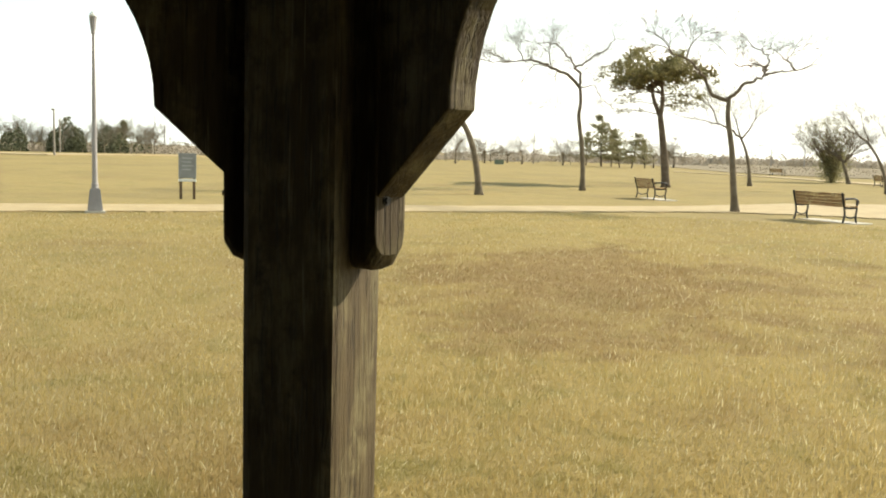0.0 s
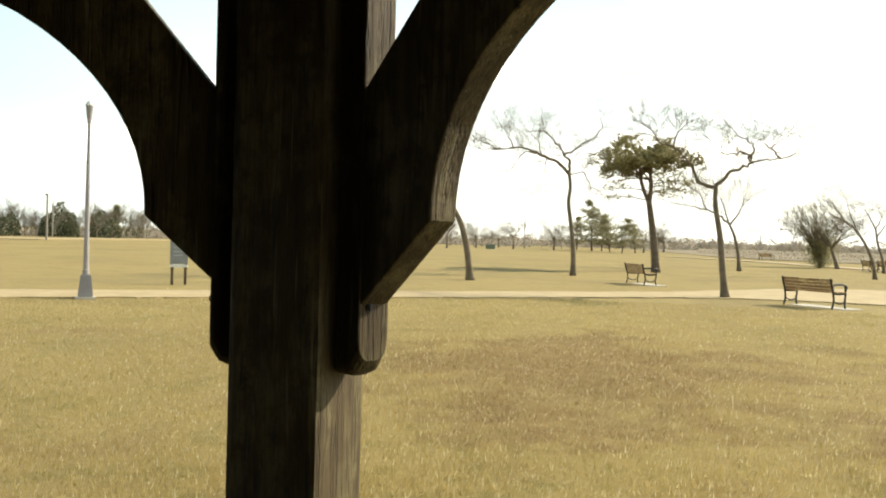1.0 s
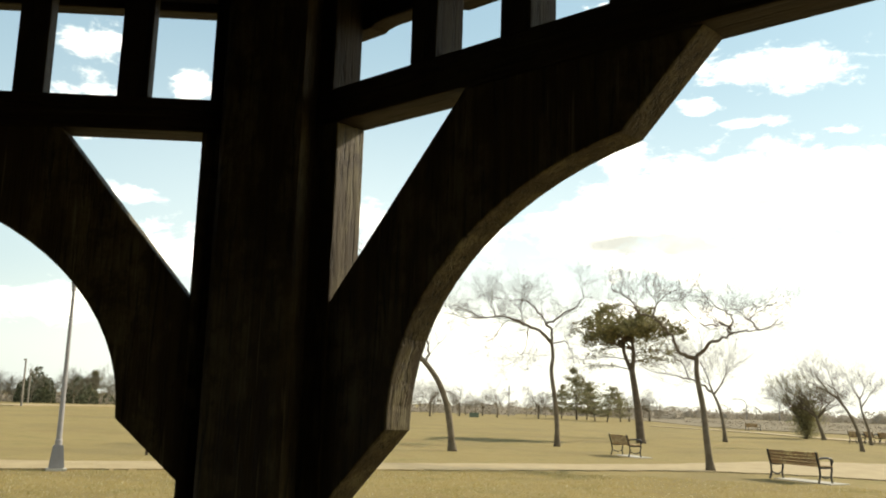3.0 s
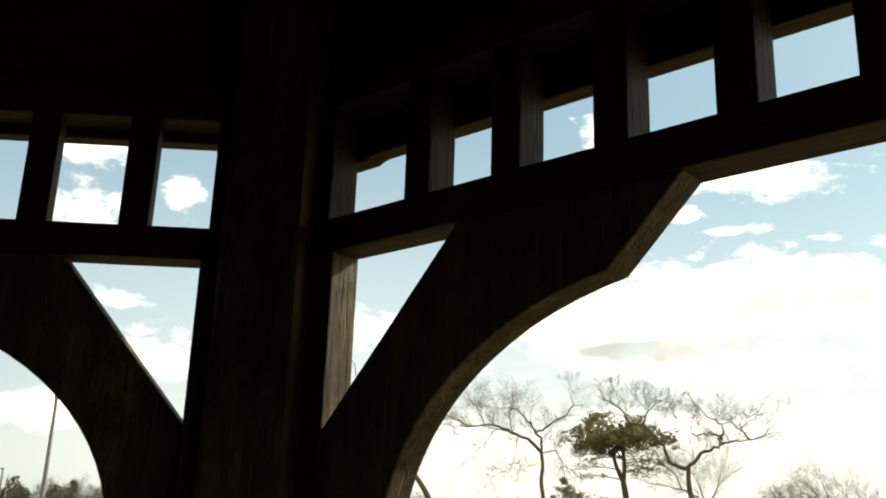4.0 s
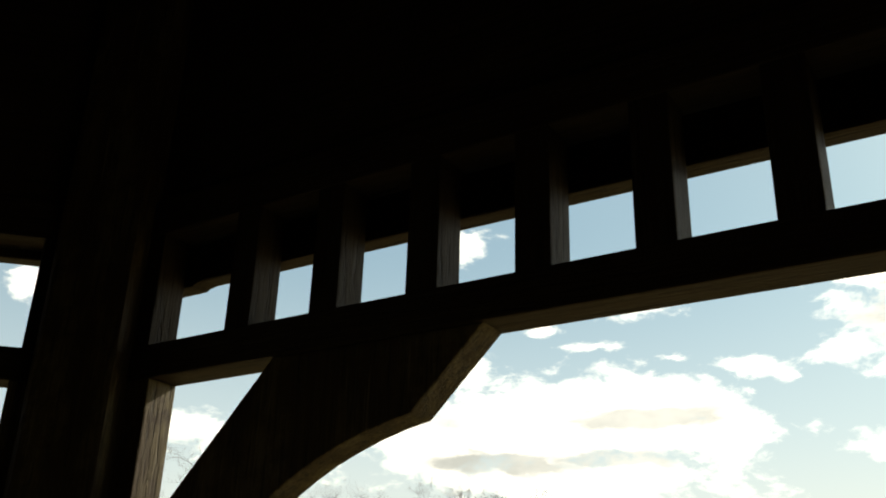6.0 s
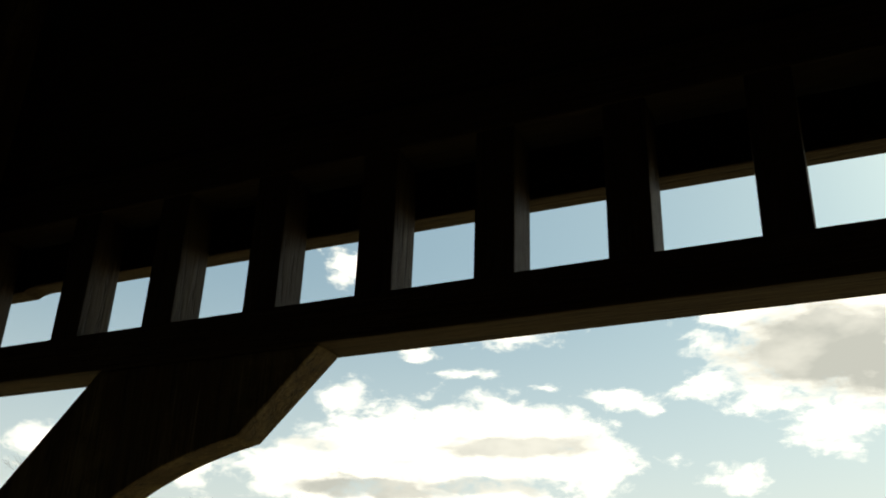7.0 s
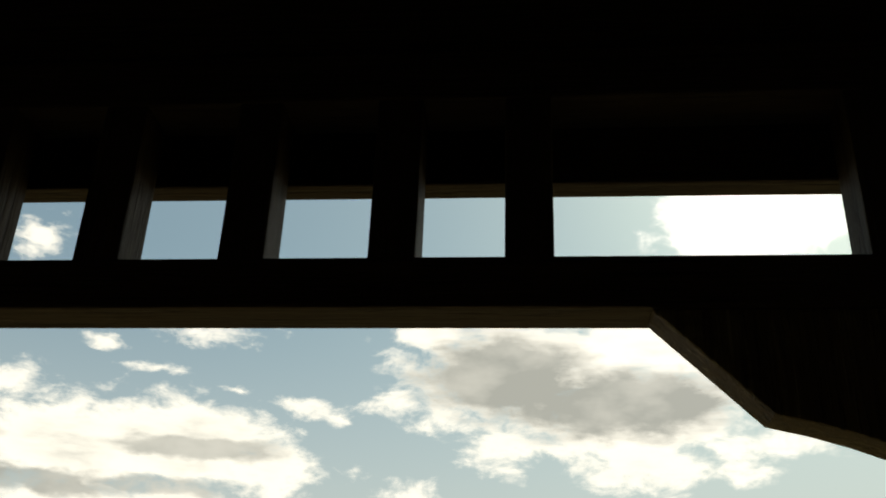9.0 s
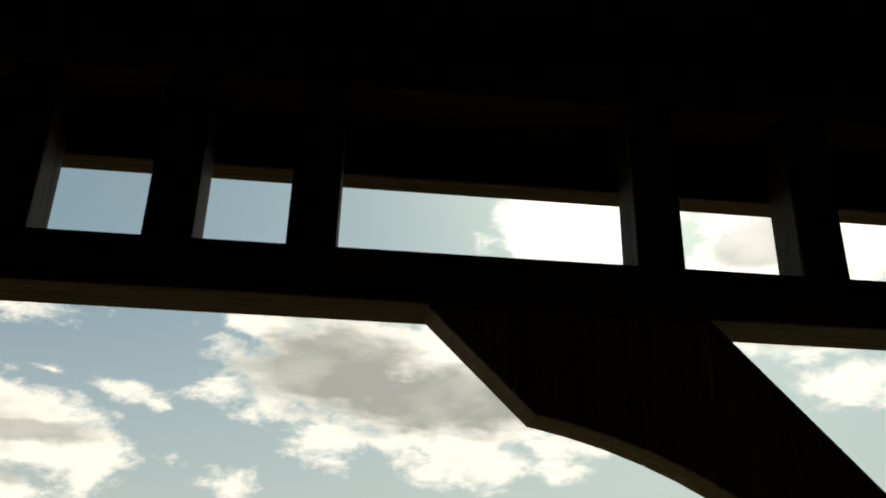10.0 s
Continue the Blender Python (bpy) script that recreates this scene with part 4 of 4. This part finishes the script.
def round_bush(x, y, h, w, crown, name, label, mat, category="bush"):
    t = thing(name, label, category, facing(x, y, -0.05))
    store, centres = ([], []), []
    for i in range(14):
        a = rng.uniform(0, 6.283)
        tip = Vector((w / 2 * rng.uniform(0.2, 0.9) * math.cos(a), w / 2 * rng.uniform(0.2, 0.9) * math.sin(a), h * rng.uniform(0.5, 0.95)))
        ln = bend([(0, 0, 0), tip * 0.5 + Vector((0, 0, h * 0.08)), tip], 3)
        tube(store, ln, [0.05 - 0.006 * k for k in range(7)], 4)
        centres += [p + Vector((rng.gauss(0, w * 0.09), rng.gauss(0, w * 0.09), rng.gauss(0, h * 0.07))) for p in ln[1:] for _ in range(4)]
    for i in range(46):
        a, r = rng.uniform(0, 6.283), math.sqrt(rng.random())
        u = rng.random()
        wide = w * 0.5 * math.sqrt(max(0.05, 1 - (u * 1.05 - 0.35) ** 2 / 0.52)) * rng.uniform(0.85, 1.1)
        centres.append(Vector((r * wide * math.cos(a), r * wide * math.sin(a), h * u * 0.95)))
    # a thin spreading head over the dense lower growth
    airy = []
    for i in range(int(crown * 90)):
        a, r = rng.uniform(0, 6.283), math.sqrt(rng.random())
        up = rng.uniform(-1.0, 1.0)
        wide = crown * math.sqrt(1 - up * up) * rng.uniform(0.8, 1.1)
        tip = Vector((-0.25 * w + r * wide * math.cos(a), r * wide * math.sin(a), h * 1.06 + up * h * 0.36 + 0.12 * r * h))
        airy.append(tip)
        if i % 4 == 0:
            tube(store, bend([(0, 0, h * 0.25), (tip.x * 0.4, tip.y * 0.4, h * 0.7), tip], 3), [0.035 - 0.0045 * k for k in range(7)], 4)
    part_me("stem", mesh_of("stem", *store, TWIG), t)
    tufts(airy, 0.22, 7, 0.15, mat, "airy_foliage", t, 0.8)
    tufts(centres, w * 0.075, 12, 0.17, mat, "foliage", t, 0.9)


round_bush(*polar(21.3, 77.5), 3.3, 2.7, 2.8, "evergreen_bush", "spreading olive-green bush under a bare tree", BUSH_LEAF)


def utility_pole(az, d, h, arm=True):
    t = thing("utility_pole", "distant weathered wooden utility pole", "utility pole", facing(*polar(az, d), -0.1), "utility poles")
    round_part("pole", [(0, 0.10), (h * 0.6, 0.085), (h, 0.07)], POLE_WOOD, t, 8)
    if arm:
        part("lamp_head", box(-0.20, 0.08, -0.08, 0.08, h - 0.04, h + 0.10, 0.02), POLE_WOOD, t)


utility_pole(66.6, 92, 4.2)


def arched_lamp(az, d, h):
    t = thing("street_lamp", "distant street lamp with a long arched arm", "street lamp", facing(*polar(az, d), -0.1), "far street lamps")
    store = ([], [])
    tube(store, bend([(0, 0, 0), (0, 0, h * 0.6), (-0.2, 0, h * 0.82), (-1.1, 0, h * 0.97), (-3.0, 0, h)], 4), [0.16 - 0.005 * i for i in range(17)], 6)
    part_me("pole", mesh_of("pole", *store, LAMP_GREY, True), t)
    part("lamp_head", box(-4.1, -2.9, -0.2, 0.2, h - 0.15, h + 0.12, 0.06), LAMP_GREY, t)


arched_lamp(24.5, 300, 6.4)
arched_lamp(22.7, 300, 6.9)
arched_lamp(29.6, 320, 6.0)


def storage_box(az, d):
    t = thing("storage_box", "low green box on the distant lawn", "box", facing(*polar(az, d), -0.02))
    part("body", box(-0.7, 0.7, -0.4, 0.4, 0.0, 0.62, 0.03), BOX_GREEN, t)
    part("lid", box(-0.73, 0.73, -0.43, 0.43, 0.622, 0.70, 0.02), BOX_GREEN, t)


BOX_GREEN = plain("green_paint", (0.13, 0.165, 0.11), (0.18, 0.215, 0.15), 3.0, 0.6)
storage_box(40.5, 140)


def round_tree(az, d, h, w):
    """A far bare tree with a rounded, finely branched crown."""
    limbs = []
    for i in range(8):
        a = rng.uniform(0, 6.283)
        r = w / 2 * rng.uniform(0.55, 1.0)
        top = h * rng.uniform(0.48, 0.84)
        limbs.append((0.06, (0, 0, h * 0.30), (r * 0.45 * math.cos(a), r * 0.45 * math.sin(a), h * 0.30 + (top - h * 0.3) * 0.62), (r * math.cos(a), r * math.sin(a), top)))
    bare_tree("bare_tree", "distant leafless tree with a rounded crown", *polar(az, d), [(0, 0, 0), (0.05, 0, h * 0.17), (0, 0, h * 0.33)], limbs, 0.13, h * 0.22, 2, 14, "far bare trees")


for az, d, h, w in ((41.4, 150, 5.2, 8.4), (40.0, 165, 4.2, 6.6), (39.1, 150, 5.4, 6.6), (36.6, 150, 5.0, 8.6), (43.2, 130, 5.6, 7.0), (44.6, 150, 5.6, 7.4), (31.2, 150, 5.0, 7.0), (30.0, 165, 4.6, 6.4)):
    round_tree(az, d, h, w)
utility_pole(66.3, 118, 4.0, False)
utility_pole(38.4, 160, 5.4, False)
utility_pole(60.6, 150, 4.6, False)


def woods(name, label, spans, mat_twig):
    """Far bare trees and scrub: rows of azimuth from, to, distance, height and number."""
    twigs = ([], [])
    for a0, a1, d, h, n in spans:
        for i in range(n):
            az = a0 + (a1 - a0) * (i + rng.random()) / n
            x, y = polar(az, d * rng.uniform(0.92, 1.1))
            hh = h * rng.uniform(0.6, 1.15)
            base = Vector((x, y, lie(x, y) - 0.1))
            top = base + Vector((rng.gauss(0, hh * 0.06), rng.gauss(0, hh * 0.06), hh * 0.45))
            tube(twigs, [base, top], [0.016 * hh, 0.011 * hh], 4)
            for _ in range(6):
                start = base.lerp(top, rng.uniform(0.35, 1.0))
                grow(twigs, start, (rng.gauss(0, 0.6), rng.gauss(0, 0.6), 0.9), hh * 0.30, 0.0075 * hh, 3, 0.5, 0.08, 3)
    ob = new(name, mesh_of(name, *twigs, mat_twig))
    return tagged(ob, label, "trees", kind="stuff")


woods("far_woods", "distant line of bare winter trees along the lawn's edge",
      [(70, 61, 128, 5.0, 26), (72, 60, 140, 4.0, 22), (60.5, 55, 170, 3.2, 14), (43, 40.2, 150, 4.6, 5), (45, 41, 175, 4.2, 6), (37.6, 35.6, 165, 5.0, 5),
       (31, 29.2, 170, 5.0, 4), (49, 45, 190, 3.4, 8)], HAZY_TWIG)


def hedge(name, label, rows, mat, category="scrub", dome=False):
    verts, faces = [], []
    for a0, a1, d, h, n, size in rows:
        for i in range(n):
            u = rng.random()
            az = a0 + (a1 - a0) * u
            x, y = polar(az, d * rng.uniform(0.96, 1.06))
            z = h * rng.random() ** 1.3 * (math.sqrt(4 * u * (1 - u)) if dome else 1.0) * (0.55 + 0.45 * noise.noise(Vector((az * 1.3, d, 0))) + 0.25)
            s = size * rng.uniform(0.6, 1.3)
            p = Vector((x, y, max(0.0, z) + lie(x, y)))
            e1 = Vector((rng.gauss(0, 1), rng.gauss(0, 1), rng.gauss(0, 1))).normalized() * s
            e2 = e1.cross(Vector((rng.gauss(0, 1), rng.gauss(0, 1), rng.gauss(0, 1)))).normalized() * s * 0.55
            k = len(verts)
            verts += [p - e2, p + e1 * 0.4 - e2 * 0.2, p + e1, p + e2]
            faces.append((k, k + 1, k + 2, k + 3))
    return tagged(new(name, mesh_of(name, verts, faces, mat)), label, category, kind="stuff")


hedge("far_scrub", "low brown winter scrub along the horizon",
      [(72, 55, 140, 2.2, 7000, 0.22), (56, 38, 196, 3.0, 7000, 0.3), (41, 28, 230, 3.2, 6000, 0.34), (32, 6, 335, 4.6, 9000, 0.5), (28, 7, 165, 0.9, 3500, 0.2), (26, 7, 118, 0.55, 2200, 0.14)], HAZY_SCRUB)
FAR_GREEN = leafy("far_evergreen_foliage", (0.05, 0.055, 0.028), (0.12, 0.125, 0.07))
hedge("far_evergreens", "dark evergreen clumps in the distant tree line",
      [(67.0, 65.2, 128, 5.2, 1500, 0.36), (66.0, 64.9, 128, 4.0, 800, 0.36), (64.5, 63.3, 132, 4.6, 1100, 0.36), (63.4, 62.6, 132, 3.6, 300, 0.4), (69.4, 68.0, 130, 4.0, 800, 0.36), (62.4, 61.4, 140, 3.0, 220, 0.4)], FAR_GREEN, "trees", True)
conifer(*polar(62.9, 134), 4.4, 3.0, 0.0, 0.2)


def scrub_bank(rows):
    """Low banks of dense scrub that close the horizon."""
    for a0, a1, d, h in rows:
        n = int(abs(a1 - a0) * 6)
        verts, faces = [], []
        for i in range(n + 1):
            az = a0 + (a1 - a0) * i / n
            top = h * (0.62 + 0.5 * noise.noise(Vector((az * 0.9, d, 1.0))) + 0.35 * noise.noise(Vector((az * 4.1, d, 2.0))))
            for off, z in ((-4.0, -0.2), (-1.5, top * 0.7), (0.5, max(0.3, top)), (4.0, -0.2)):
                x, y = polar(az, d + off + 1.2 * noise.noise(Vector((az * 5, off, d))))
                verts.append((x, y, z + lie(x, y)))
        for i in range(n):
            for k in range(3):
                a = i * 4 + k
                faces.append((a, a + 1, a + 5, a + 4))
        tagged(new("scrub_bank", mesh_of("scrub_bank", verts, faces, BANK, True)), "brown bank of winter scrub on the horizon", "scrub", kind="structure")


scrub_bank([(74, 55, 150, 1.9), (57, 38, 205, 2.4), (40, 28, 240, 2.6), (32, 4, 345, 3.9)])


def far_path():
    """The pale path and car park that cross the distance."""
    a = [polar(az, d) for az, d in ((30, 108), (27, 100), (24, 91), (21, 80), (18, 72), (14, 68), (8, 64))]
    b = [polar(az, d) for az, d in ((30, 111), (27, 104), (24, 96), (21, 86), (18, 79), (14, 75), (8, 71))]
    strip("far_path", a, b, 0.05, PATH_STONE, "pale path crossing the distant lawn", "path")
    a = [polar(az, d) for az, d in ((72, 96), (67, 92), (62, 100), (58, 112))]
    b = [polar(az, d) for az, d in ((72, 102), (67, 98), (62, 104), (58, 115))]
    strip("side_path", a, b, 0.06, PATH_STONE, "pale track beyond the lawn", "path")
    a = [polar(az, d) for az, d in ((33, 245), (31, 190), (29, 150), (27, 126), (24, 112), (18, 102), (8, 96))]
    b = [polar(az, d) for az, d in ((33, 300), (31, 305), (29, 310), (27, 310), (24, 312), (18, 315), (8, 315))]
    strip("flats", a, b, 0.06, FLATS, "dry brown open flats before the far tree line", "flats")


FLATS = plain("dry_flats", (0.205, 0.165, 0.105), (0.28, 0.232, 0.155), 0.05, 0.95, fine=1.5, spec=0.1)
far_path()


def lawn_blades():
    """Dormant grass in the stretch of lawn in front of the pavilion."""
    gen = np.random.default_rng(3)
    n = 370000
    az = np.radians(gen.uniform(17, 73, n) + gen.normal(0, 17.0, n) * (gen.random(n) < 0.36))
    d = 3.1 + gen.exponential(0.25, n) + (gen.random(n) ** 1.9) * 22.0
    x, y = -d * np.sin(az), d * np.cos(az)
    h = gen.uniform(0.008, 0.056, n) * gen.uniform(0.4, 1.0, n) * (1 + 0.35 * np.sin(x * 1.7 + np.sin(y * 2.3)) * np.sin(y * 1.3 + np.sin(x * 3.1)))
    lean = gen.normal(0, 0.013, (n, 2)) + 0.003
    turn = gen.uniform(0, np.pi, n)
    w = gen.uniform(0.0012, 0.0026, n) * (1 + d / 16)
    wx, wy = np.cos(turn) * w, np.sin(turn) * w
    v = np.zeros((n, 3, 3))
    v[:, 0] = np.stack([x - wx, y - wy, np.full(n, -0.016)], 1)
    v[:, 1] = np.stack([x + wx, y + wy, np.full(n, -0.016)], 1)
    v[:, 2] = np.stack([x + lean[:, 0], y + lean[:, 1], h], 1)
    me = bpy.data.meshes.new("grass")
    me.vertices.add(3 * n)
    me.vertices.foreach_set("co", v.ravel())
    me.loops.add(3 * n)
    me.loops.foreach_set("vertex_index", np.arange(3 * n))
    me.polygons.add(n)
    me.polygons.foreach_set("loop_start", np.arange(n) * 3)
    me.materials.append(BLADES)
    me.update(calc_edges=True)
    tagged(new("grass", me), "short dry winter grass blades on the lawn", "grass", kind="stuff")


lawn_blades()
